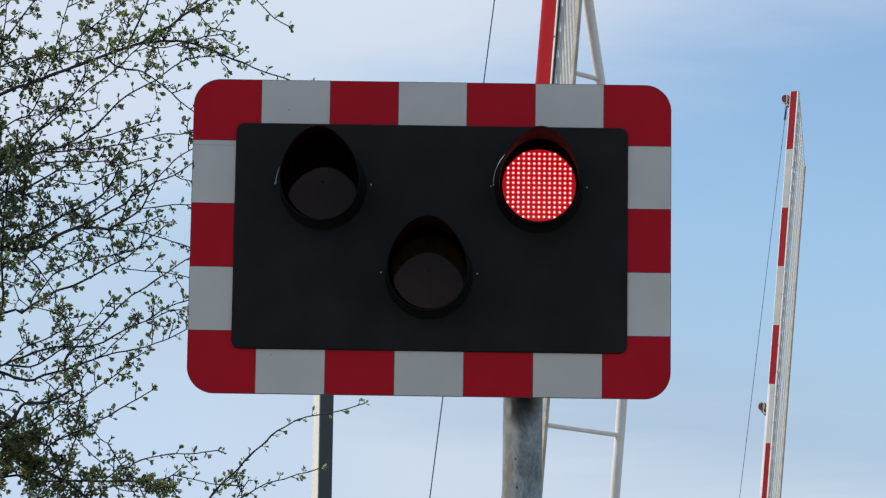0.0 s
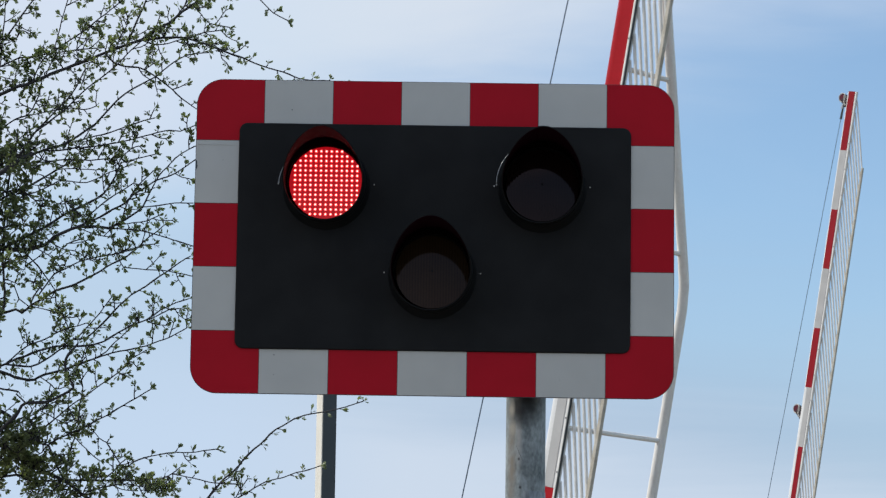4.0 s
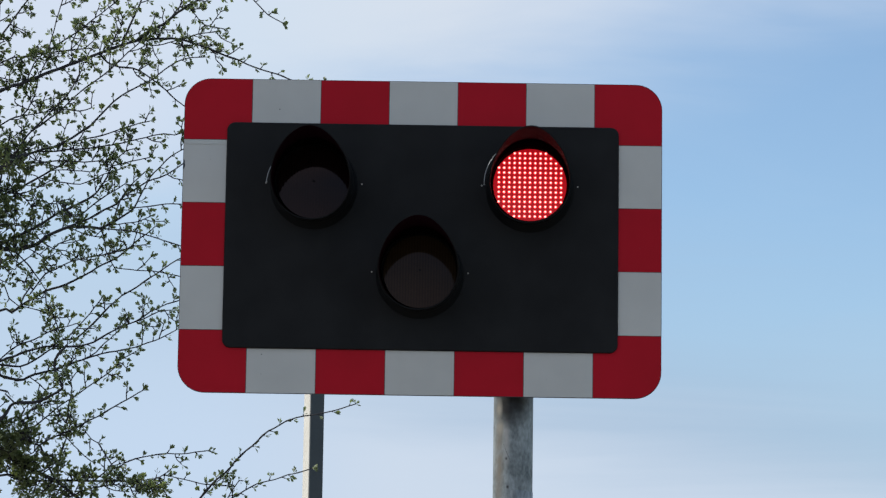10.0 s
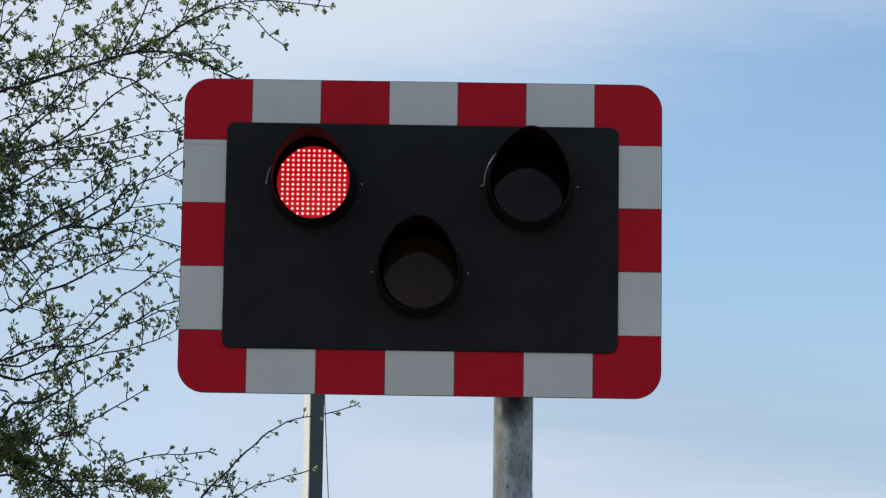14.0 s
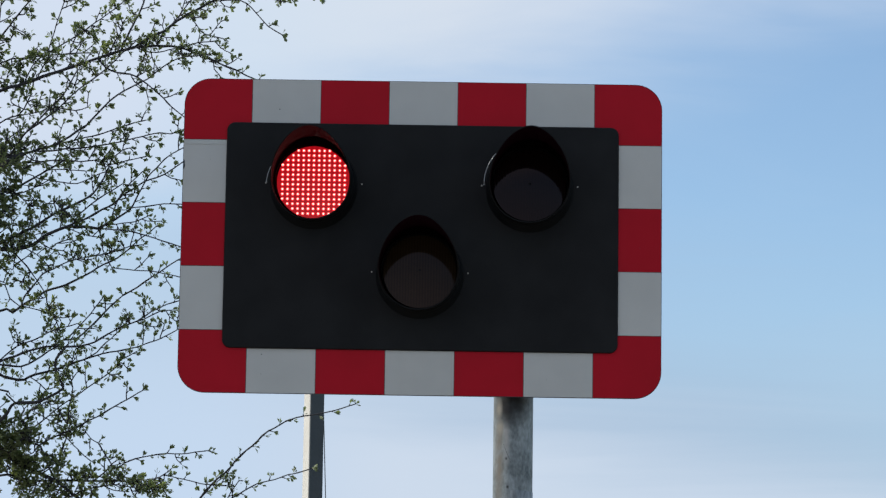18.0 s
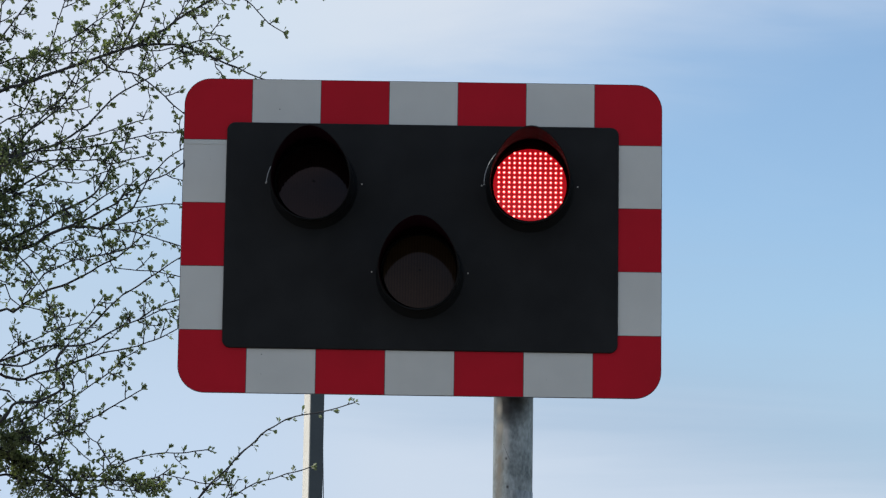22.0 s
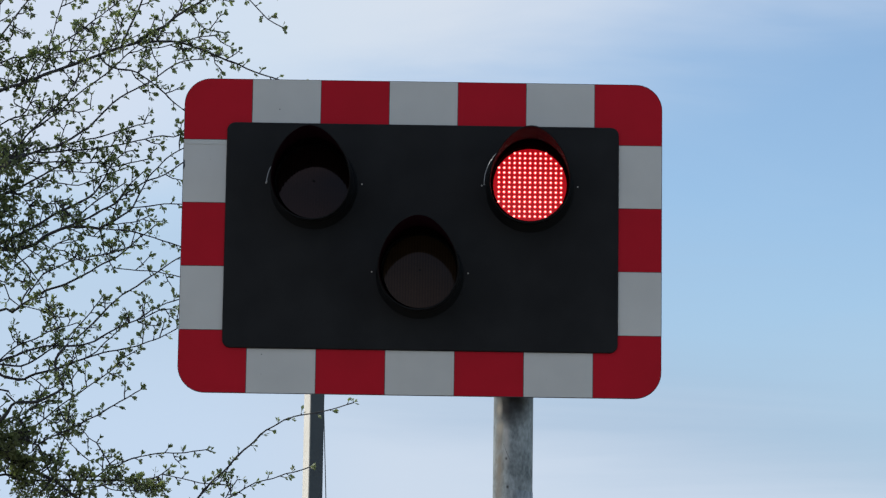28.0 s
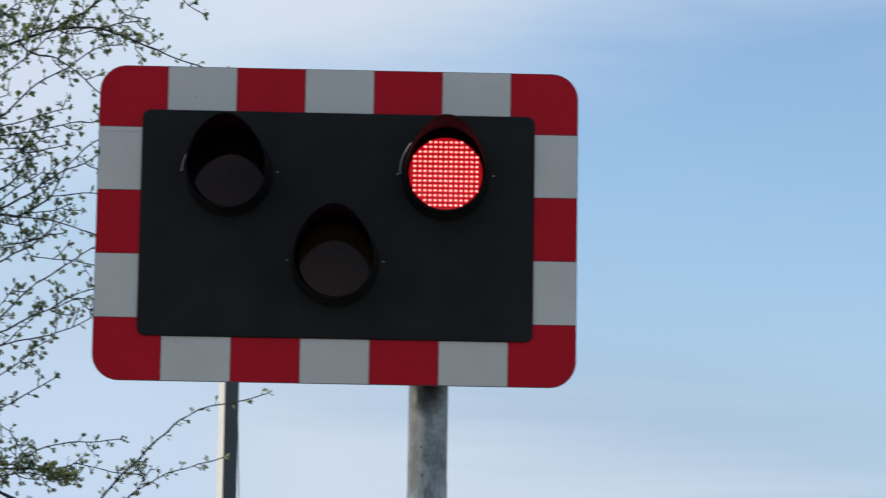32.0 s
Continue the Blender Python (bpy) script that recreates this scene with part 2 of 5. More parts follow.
LAMP_DARK = material("lamp_brown", (0.03, 0.018, 0.018), (0.07, 0.045, 0.045), rough=0.55)
LAMP_LENS = material("red_lamp_lens", (0.075, 0.010, 0.018), (0.12, 0.017, 0.027), shine=0.3, rough=0.15, grain=100, stain=20, bump=0.02)
CABINET = material("cabinet_grey", (0.42, 0.43, 0.43), (0.55, 0.56, 0.56), rough=0.5, grain=50, stain=3)
BARK = material("bark", (0.015, 0.015, 0.017), (0.044, 0.042, 0.044), rough=0.85, grain=160, stain=25, bump=0.6)
LEAF = leaf_material()
GROUND = material("stony_ground", (0.10, 0.088, 0.07), (0.21, 0.19, 0.16), rough=0.95, grain=9, stain=0.4, bump=0.4)


# ---- building helpers ----
def part(name, bm, mat, parent, label="", place=None):
    """Links a bmesh as one mesh object under a thing or a part."""
    me = bpy.data.meshes.new(name)
    bm.normal_update()
    bm.to_mesh(me)
    bm.free()
    return part_mesh(name, me, mat, parent, label, place)


def part_mesh(name, me, mat, parent, label="", place=None):
    if not me.materials:
        me.materials.append(mat)
    ob = new(name, me)
    ob.parent = parent
    if place is not None:
        ob.matrix_basis = place
    if label:
        ob["label"] = label
    return ob


def thing(name, place, label, category, group="", kind=""):
    ob = new(name)
    ob.empty_display_size = 0.2
    ob.matrix_basis = place
    return tagged(ob, label, category, group, kind)


def smooth(bm, angle=40):
    for f in bm.faces:
        f.smooth = True
    for e in bm.edges:
        if len(e.link_faces) == 2 and e.calc_face_angle() > radians(angle):
            e.smooth = False
    return bm


def box(bm, x0, x1, y0, y1, z0, z1, bevel=0.0):
    r = bmesh.ops.create_cube(bm, size=1.0, matrix=Matrix.LocRotScale(((x0 + x1) / 2, (y0 + y1) / 2, (z0 + z1) / 2), None, (x1 - x0, y1 - y0, z1 - z0)))
    if bevel:
        edges = list({e for v in r["verts"] for e in v.link_edges})
        bmesh.ops.bevel(bm, geom=edges, offset=bevel, segments=2, affect="EDGES", profile=0.5)
    return bm


def rod(bm, a, b, r0, r1=None, seg=10, cap=True):
    a, b = Vector(a), Vector(b)
    d = b - a
    m = Matrix.Translation((a + b) / 2) @ d.to_track_quat("Z", "Y").to_matrix().to_4x4()
    bmesh.ops.create_cone(bm, cap_ends=cap, segments=seg, radius1=r0, radius2=r0 if r1 is None else r1, depth=d.length, matrix=m)
    return bm


def tube_path(bm, points, radii, seg=8):
    """A round tube through points, its radius varying along it."""
    rings = []
    side_way = Vector((0, 1, 0))
    for i, p in enumerate(points):
        d = (points[min(i + 1, len(points) - 1)] - points[max(i - 1, 0)]).normalized()
        u = d.cross(side_way)
        u = u.normalized() if u.length > 1e-4 else Vector((1, 0, 0))
        w = d.cross(u)
        rings.append([bm.verts.new(p + radii[i] * (u * math.cos(2 * math.pi * k / seg) + w * math.sin(2 * math.pi * k / seg))) for k in range(seg)])
    for a, b in zip(rings, rings[1:]):
        for k in range(seg):
            bm.faces.new((a[k], a[(k + 1) % seg], b[(k + 1) % seg], b[k])).smooth = True
    bm.faces.new(rings[0][::-1])
    bm.faces.new(rings[-1])
    return bm


def plate(bm, outline, y0, y1):
    """A flat plate: an outline of (x, z) pulled from y0 to y1."""
    front = [bm.verts.new((x, y0, z)) for x, z in outline]
    rear = [bm.verts.new((x, y1, z)) for x, z in outline]
    bm.faces.new(front)
    bm.faces.new(rear[::-1])
    n = len(outline)
    for i in range(n):
        bm.faces.new((front[i], rear[i], rear[(i + 1) % n], front[(i + 1) % n]))
    bmesh.ops.recalc_face_normals(bm, faces=bm.faces[:])
    return bm


def arc(cx, cz, r, a0, a1, n):
    return [(cx + r * math.cos(radians(a0 + (a1 - a0) * i / n)), cz + r * math.sin(radians(a0 + (a1 - a0) * i / n))) for i in range(n + 1)]


def rounded(x0, x1, z0, z1, r, n=8):
    return (arc(x1 - r, z0 + r, r, -90, 0, n) + arc(x1 - r, z1 - r, r, 0, 90, n)
            + arc(x0 + r, z1 - r, r, 90, 180, n) + arc(x0 + r, z0 + r, r, 180, 270, n))


# ---- ground ----
def build_ground():
    bm = bmesh.new()
    rings, seg = (0.0, 6, 15, 40, 120, 400, 1500, 4000), 64
    last = None
    for r in rings:
        if r == 0:
            ring = [bm.verts.new((0, 0, 0))]
        else:
            ring = [bm.verts.new((r * math.cos(2 * math.pi * k / seg), r * math.sin(2 * math.pi * k / seg), 0)) for k in range(seg)]
        if last:
            for k in range(seg):
                if len(last) == 1:
                    bm.faces.new((last[0], ring[k], ring[(k + 1) % seg]))
                else:
                    bm.faces.new((last[k], ring[k], ring[(k + 1) % seg], last[(k + 1) % seg]))
        last = ring
    ground = part("ground", bm, GROUND, None)
    tagged(ground, "stony grey-brown ground reaching the horizon", "ground", kind="structure")


build_ground()

# ---- the level crossing signal ----
BOARD = (-0.0589, 0.0, 3.0924)
OUT_X, OUT_Z, IN_X, IN_Z = 0.6453, 0.4279, 0.528, 0.307
CELL_X, CELL_Z = 0.1849, 0.1727
STRIPES_X = [-0.4622 + CELL_X * i for i in range(6)]
STRIPES_Z = [0.2594 - CELL_Z * i for i in range(4)]
led_arrays = []


def led_points(radius, across, up):
    n = int(radius / up) + 1
    return [(i * across, (j + 0.5) * up) for i in range(-n, n + 1) for j in range(-n, n + 1)
            if math.hypot(i * across, (j + 0.5) * up) < radius - 0.003]


def build_lamp(parent, x, z, lens_material, lit, label):
    """A round lamp unit: drum, long hood cut away below, lens and, where it flashes, its diode array."""
    bm = bmesh.new()
    # drum behind the hood, open to the front
    seg, r_out, r_in = 48, 0.1085, 0.1035
    rings = [(r_out + 0.003, -0.002), (r_out + 0.003, -0.030), (r_out, -0.036), (r_in, -0.036), (r_in, -0.004)]
    loops = [[bm.verts.new((r * math.cos(2 * math.pi * k / seg), y, r * math.sin(2 * math.pi * k / seg))) for k in range(seg)] for r, y in rings]
    for a, b in zip(loops, loops[1:] + loops[:1]):
        for k in range(seg):
            bm.faces.new((a[k], a[(k + 1) % seg], b[(k + 1) % seg], b[k]))
    bmesh.ops.recalc_face_normals(bm, faces=bm.faces[:])
    lamp = part("lamp_unit", smooth(bm), BLACK_HOOD, parent, label, Matrix.Translation((x, -0.008, z)))
    # added dark ring for the soft shade on the panel round the drum, dropped a little
    bm = bmesh.new()
    loops = [[bm.verts.new((r * math.cos(2 * math.pi * k / seg), y, r * math.sin(2 * math.pi * k / seg) - drop)) for k in range(seg)]
             for r, y, drop in ((0.1110, -0.024, 0.0), (0.1145, -0.014, 0.004), (0.1185, 0.0025, 0.0085), (0.1100, 0.0025, 0.004))]
    for a, b in zip(loops, loops[1:]):
        for k in range(seg):
            bm.faces.new((a[k], a[(k + 1) % seg], b[(k + 1) % seg], b[k]))
    bmesh.ops.recalc_face_normals(bm, faces=bm.faces[:])
    part("contact_shade", smooth(bm), BLACK_HOOD, lamp, "added dark ring standing for soft shade round the lamp")
    flare, raise_tip = (0.0060, -0.004) if x > 0.1 else (0.0045, -0.007) if lens_material is LENS_RED else (0.0050, -0.003)
    # hood: a sleeve whose length falls from the top to the bottom, dull inside, the diodes' red glow put in its colour
    bm = bmesh.new()
    outer, inner = [], []
    for k in range(seg + 1):
        a = math.pi / 2 + 2 * math.pi * k / seg
        c = 0.5 + 0.5 * math.sin(a)
        length = 0.050 + 0.195 * c ** 1.2
        o, i = [], []
        for q in range(7):
            f = q / 6
            y = -0.034 - length * f
            r = 0.1080 + flare * f
            lean, lift = -0.004 * f, raise_tip * f * c
            narrow = 1 - 0.23 * f * c * c
            o.append(bm.verts.new((r * narrow * math.cos(a) + lean, y, r * math.sin(a) + lift)))
            i.append(bm.verts.new(((r - 0.003) * narrow * math.cos(a) + lean, y, (r - 0.003) * math.sin(a) + lift)))
        outer.append(o)
        inner.append(i)
    for k in range(seg):
        for q in range(6):
            bm.faces.new((outer[k][q], outer[k + 1][q], outer[k + 1][q + 1], outer[k][q + 1]))
            bm.faces.new((inner[k][q], inner[k][q + 1], inner[k + 1][q + 1], inner[k + 1][q])).material_index = 1
        bm.faces.new((outer[k][6], outer[k + 1][6], inner[k + 1][6], inner[k][6]))
    bmesh.ops.remove_doubles(bm, verts=bm.verts[:], dist=1e-5)
    hood = part("hood", smooth(bm), BLACK_HOOD, lamp, "matt black visor over the lens")
    hood.data.materials.append(HOOD_RED_GLOW)
    # an added dull black liner stands for the shade in the rear of the hood
    bm = bmesh.new()
    rims = [[], []]
    for k in range(seg):
        a = math.pi / 2 + 2 * math.pi * k / seg
        c = 0.5 + 0.5 * math.sin(a)
        reach = 0.014 + 0.075 * c ** 1.2
        for rim, y in zip(rims, (-0.034, -0.034 - reach)):
            narrow = 1 - 0.23 * (reach / 0.245 if y < -0.035 else 0) * c * c
            rim.append(bm.verts.new((0.1030 * narrow * math.cos(a) - 0.001, y, 0.1030 * math.sin(a) + raise_tip * c * 0.3)))
    for k in range(seg):
        bm.faces.new((rims[0][k], rims[1][k], rims[1][(k + 1) % seg], rims[0][(k + 1) % seg]))
    part("rear_shade", smooth(bm), HOOD_SHADE, lamp, "added black liner standing for shade inside the hood")
    # lens: a shallow dome with a small centre mark
    bm = bmesh.new()
    dome = 3.0
    rows = [(0.100, -0.006)] + [(r, -0.0150 + r * r / (2 * dome)) for r in (0.098, 0.08, 0.06, 0.04, 0.02)]
    loops = [[bm.verts.new((r * math.cos(2 * math.pi * k / seg), y, r * math.sin(2 * math.pi * k / seg))) for k in range(seg)] for r, y in rows]
    for a, b in zip(loops, loops[1:]):
        for k in range(seg):
            bm.faces.new((a[k], b[k], b[(k + 1) % seg], a[(k + 1) % seg]))
    centre = bm.verts.new((0, -0.0150, 0))
    for k in range(seg):
        bm.faces.new((loops[-1][k], centre, loops[-1][(k + 1) % seg]))
    bmesh.ops.recalc_face_normals(bm, faces=bm.faces[:])
    part("lens", smooth(bm, 60), lens_material, lamp, "dark smoky unlit lens")
    bm = bmesh.new()
    rod(bm, (0, -0.0145, 0.004), (0, -0.0156, 0.004), 0.003, seg=10)
    part("centre_mark", bm, BLACK_HOOD, lamp)
    # side screws and a bright catch
    for sx in (-1, 1):
        bm = bmesh.new()
        rod(bm, (sx * 0.129, 0.0, 0.0), (sx * 0.129, -0.0035, 0.0), 0.0019, seg=8)
        part("screw", bm, LAMP_GREY, lamp)
    if lens_material is LENS_RED:
        bm = bmesh.new()
        top, r0, r1 = (138, 0.1230, 0.1235) if x > 0 else (157, 0.126, 0.121)
        wire = [(radians(180 - (180 - top) * k / 12), r0 + (r1 - r0) * k / 12) for k in range(13)]
        tube_path(bm, [Vector((r * math.cos(a), -0.03, r * math.sin(a))) for a, r in wire], [0.0013 - 0.0006 * k / 12 for k in range(13)], 6)
        rod(bm, (-r0 - 0.0015, -0.032, -0.003), (-r0 + 0.002, -0.032, -0.002), 0.0019, seg=8)
        part("catch", bm, ALLOY, lamp, "bright metal catch")
    if lit:
        bm = bmesh.new()
        bmesh.ops.create_cone(bm, cap_ends=True, segments=seg, radius1=0.0985, radius2=0.0985, depth=0.003, matrix=Matrix.Rotation(radians(90), 4, "X"))
        me = bpy.data.meshes.new("led_panel")
        dots = []
        for px, pz in led_points(0.0985, 0.0139, 0.0132):
            r = bmesh.ops.create_cone(bm, cap_ends=True, segments=10, radius1=0.0040, radius2=0.0027, depth=0.0014,
                                      matrix=Matrix.Translation((px, -0.0022, pz)) @ Matrix.Rotation(radians(90), 4, "X"))
            dots += {f for v in r["verts"] for f in v.link_faces}
        for f in dots:
            f.material_index = 2 if len(f.verts) > 4 else 1
        bm.to_mesh(me)
        bm.free()
        me.materials.append(LED_FIELD)
        me.materials.append(LED_RED)
        me.materials.append(LED_CORE)
        array = part_mesh("led_panel", me, LED_FIELD, lamp, "round lamp face glowing red", Matrix.Translation((0, OFF_Y, 0)))
        led_arrays.append(array)
    return lamp


ON_Y, OFF_Y = -0.0190, 0.004


def build_signal():
    signal = thing("level_crossing_signal", Matrix.Translation((0, 0, 0)),
                   "black crossing signal, red and white border, three hooded lamps, galvanised post", "railway signal")
    bx, by, bz = BOARD
    place = Matrix.Translation(BOARD) @ Matrix.Rotation(radians(0.2), 4, "Z")
    bm = bmesh.new()
    plate(bm, rounded(-OUT_X, OUT_X, -OUT_Z, OUT_Z, 0.072, 12), 0.0, 0.005)
    board = part("backing_board", bm, DARK_EDGE, signal, "flat alloy backing sheet with rounded corners", place)
    # border panels, each its own sheet
    y0, y1, g = -0.0012, -0.0001, 0.0008
    xs = [-OUT_X] + STRIPES_X + [OUT_X]
    edge = 0.0015
    for top in (1, -1):
        for i in range(1, 6):
            bm = bmesh.new()
            z0, z1 = sorted((top * (IN_Z + g), top * (OUT_Z - edge)))
            plate(bm, [(xs[i] + g, z0), (xs[i + 1] - g, z0), (xs[i + 1] - g, z1), (xs[i] + g, z1)], y0, y1)
            part("border_panel", bm, WHITE_SHEET if i % 2 else RED_SHEET, board)
    for sx in (1, -1):
        for i in range(3):
            bm = bmesh.new()
            x0, x1 = sorted((sx * (IN_X + g), sx * (OUT_X - edge)))
            z1, z0 = STRIPES_Z[i] - g, STRIPES_Z[i + 1] + g
            plate(bm, [(x0, z0), (x1, z0), (x1, z1), (x0, z1)], y0, y1)
            part("border_panel", bm, WHITE_SHEET if i % 2 == 0 else RED_SHEET, board)
    r = 0.0705
    for sx in (1, -1):
        for sz in (1, -1):
            ox, oz = OUT_X - edge, OUT_Z - edge
            ex = abs(STRIPES_X[5] if sx > 0 else STRIPES_X[0]) + g
            ez = abs(STRIPES_Z[0] if sz > 0 else STRIPES_Z[3]) + g
            outline = [(ex, oz)] + arc(ox - r, oz - r, r, 90, 0, 12) + [(ox, ez), (IN_X - 0.03, ez), (IN_X - 0.03, IN_Z - 0.03), (ex, IN_Z - 0.03)]
            bm = bmesh.new()
            plate(bm, [(sx * a, sz * b) for a, b in outline], y0, y1)
            part("border_panel", bm, RED_SHEET, board, "red corner panel with a rounded corner")
    # small dark specks and pinholes on the white sheets
    for sx, sz, r in ((-0.4221, -0.323, 0.0016), (-0.422, -0.376, 0.0010), (-0.3878, 0.3453, 0.0017), (-0.571, 0.205, 0.0009), (0.34, -0.38, 0.0008), (0.586, -0.02, 0.0009)):
        bm = bmesh.new()
        rod(bm, (sx, y0 - 0.0006, sz), (sx, y0 + 0.0002, sz), r, seg=7)
        part("speck", bm, SLATE_PAINT, board)
    # a fold across one white sheet and a chipped edge
    bm = bmesh.new()
    box(bm, -OUT_X + edge, -IN_X - g, y0 - 0.0012, y0 - 0.0001, STRIPES_Z[0] - 0.0135, STRIPES_Z[0] - 0.0120, 0.0003)
    part("fold", bm, WHITE_SHEET, board)
    bm = bmesh.new()
    plate(bm, [(-OUT_X + 0.0012, 0.176), (-OUT_X + 0.0040, 0.181), (-OUT_X + 0.0062, 0.187), (-OUT_X + 0.0045, 0.194), (-OUT_X + 0.0050, 0.200), (-OUT_X + 0.0012, 0.205)], y0 - 0.0006, y0 - 0.0001)
    part("chip", bm, SLATE_PAINT, board, "dark chip on the sheet's edge")
    # inner black panel, proud of the border, with a softened rim
    bm = bmesh.new()
    plate(bm, rounded(-IN_X, IN_X, -IN_Z, IN_Z, 0.022, 6), -0.0085, -0.0014)
    rim = [e for e in bm.edges if all(abs(v.co.y + 0.0085) < 1e-5 for v in e.verts)]
    bmesh.ops.bevel(bm, geom=rim, offset=0.003, segments=2, affect="EDGES", profile=0.5)
    part("black_panel", bm, BLACK_PANEL, board, "matt charcoal panel holding the lamps")
    # lamps hang on the board
    for x, z, mat, lit, label in ((-0.2914, 0.1411, LENS_RED, True, "red flashing lamp on the left, round and hooded"),
                                  (0.2889, 0.1420, LENS_RED, True, "red flashing lamp on the right, round and hooded"),
                                  (-0.0028, -0.0972, LENS_AMBER, False, "unlit amber lamp, round and hooded")):
        lamp = build_lamp(signal, bx + x, bz + z, mat, lit, label.replace(" on the left", "").replace(" on the right", ""))
    # post and brackets
    px, py = 0.195, 0.095
    bm = bmesh.new()
    rod(bm, (px, py, 0), (px, py, 3.42), 0.0532, seg=40)
    part("post", smooth(bm), GALV_POST, signal, "mottled galvanised round steel post")
    # a scratch and a thin plate wrapped round the post
    bm = bmesh.new()
    tube_path(bm, [Vector((px + 0.0531 * math.sin(radians(a)), py - 0.0531 * math.cos(radians(a)), 2.545 - 0.0021 * (a + 31))) for a in range(-31, -1, 5)],
              [0.0002, 0.0004, 0.0006, 0.0006, 0.0004, 0.0002], 5)
    part("scratch", bm, SLATE_PAINT, signal)
    bm = bmesh.new()
    shell = [[bm.verts.new((px + r * math.sin(radians(a)), py - r * math.cos(radians(a)), z)) for a in range(-8, 173, 10)]
             for r, z in ((0.0533, 2.28), (0.0545, 2.281), (0.0545, 2.419), (0.0533, 2.42))]
    for low_rim, high_rim in zip(shell, shell[1:]):
        for k in range(len(low_rim) - 1):
            bm.faces.new((low_rim[k], low_rim[k + 1], high_rim[k + 1], high_rim[k]))
    part("band", smooth(bm, 30), GALV, signal, "thin galvanised band wrapped round the post")
    bm = bmesh.new()
    rod(bm, (px, py, 3.42), (px, py, 3.435), 0.055, 0.05, seg=40)
    part("post_cap", smooth(bm), SLATE_PAINT, signal)
    bm = bmesh.new()
    rod(bm, (px, py, 0.0), (px, py, 0.012), 0.14, seg=32)
    part("base_flange", smooth(bm), GALV, signal)
    for z in (bz + 0.2, bz - 0.2):
        bm = bmesh.new()
        box(bm, bx - 0.5, bx + 0.5, 0.0055, 0.032, z - 0.02, z + 0.02, 0.002)
        part("rear_channel", bm, ALLOY, signal)
        bm = bmesh.new()
        box(bm, px - 0.062, px + 0.062, 0.0325, 0.155, z - 0.018, z + 0.018, 0.004)
        part("clamp", bm, ALLOY, signal)
    return signal


build_signal()


# ---- square post beside the track ----
def build_side_post():
    post = thing("square_post", Matrix.Translation((-0.5765, 6.12, 0)) @ Matrix.Rotation(radians(24), 4, "Z"),
                 "tall slim square post, slate front and sunlit pale side", "post")
    # the left side has its sunlight put in the colour; the other faces are slate
    bm = bmesh.new()
    box(bm, -0.026, 0.037, -0.033, 0.04, 0, 4.05, 0.003)
    part("sunlit_core", bm, SUNLIT_CREAM, post, "sunlit cream side of the post")
    bm = bmesh.new()
    box(bm, -0.0235, 0.040, -0.040, -0.0335, 0, 4.05, 0.0015)
    box(bm, 0.0375, 0.0430, -0.0335, 0.04, 0, 4.05, 0.0015)
    part("slate_faces", bm, SLATE_PAINT, post, "dark slate grey front and right faces of the post")
    bm = bmesh.new()
    box(bm, -0.08, 0.08, -0.08, 0.08, 0, 0.012, 0.003)
    part("base_plate", bm, SLATE_PAINT, post)
    bm = bmesh.new()
    rod(bm, (0.0, 0.03, CORD_TOP), (0.052, 0.0445, CORD_TOP), 0.006, seg=10)
    part("cleat", smooth(bm), GALV, post)
    bm = bmesh.new()
    bow = [Vector((0.003 * math.sin(math.pi * k / 24), 0, -2.7 * k / 24)) for k in range(25)]
    tube_path(bm, bow, [0.0021] * 25, 6)
    return part("cord", bm, CORD, post, "thin dark cord hanging loose from a cleat", pose(*CORD_HANG))


CORD_TOP = 3.88
CORD_HANG = (0.0475, 0.0445, CORD_TOP - 0.004)
cord = build_side_post()

# ---- lifting barriers ----
AXIS_YAW, PIVOT_Z, ROD_LENGTH, ROD_GAP, HINGE = 50.0, 1.248, 0.738, 0.1265, -0.070
# a flat face below, a bulging rounded bead above, a back that tapers downwards
PROFILE = [(-0.0292, -0.0655), (-0.0292, 0.002), (-0.0298, 0.008), (-0.0302, 0.016), (-0.0296, 0.029), (-0.0265, 0.042), (-0.0195, 0.0530), (-0.0098, 0.0600),
           (0.002, 0.0620), (0.014, 0.0590), (0.023, 0.050), (0.028, 0.036), (0.029, 0.018), (0.006, -0.0655)]

# the outer half is slimmer: a taller flat face under a small bead
OUTER = [(-0.0292, -0.0655), (-0.0292, 0.030), (-0.0275, 0.040), (-0.022, 0.048), (-0.012, 0.053), (0.002, 0.055), (0.014, 0.053), (0.023, 0.046),
         (0.028, 0.035), (0.029, 0.018), (0.006, -0.0655)]
JOINT = 4.45


def extrude(bm, profile, s0, s1):
    a = [bm.verts.new((s0, y, z)) for y, z in profile]
    b = [bm.verts.new((s1, y, z)) for y, z in profile]
    n = len(profile)
    for i in range(n):
        bm.faces.new((a[i], a[(i + 1) % n], b[(i + 1) % n], b[i]))
    bm.faces.new(a[::-1])
    bm.faces.new(b)
    bmesh.ops.recalc_face_normals(bm, faces=bm.faces[:])
    return bm


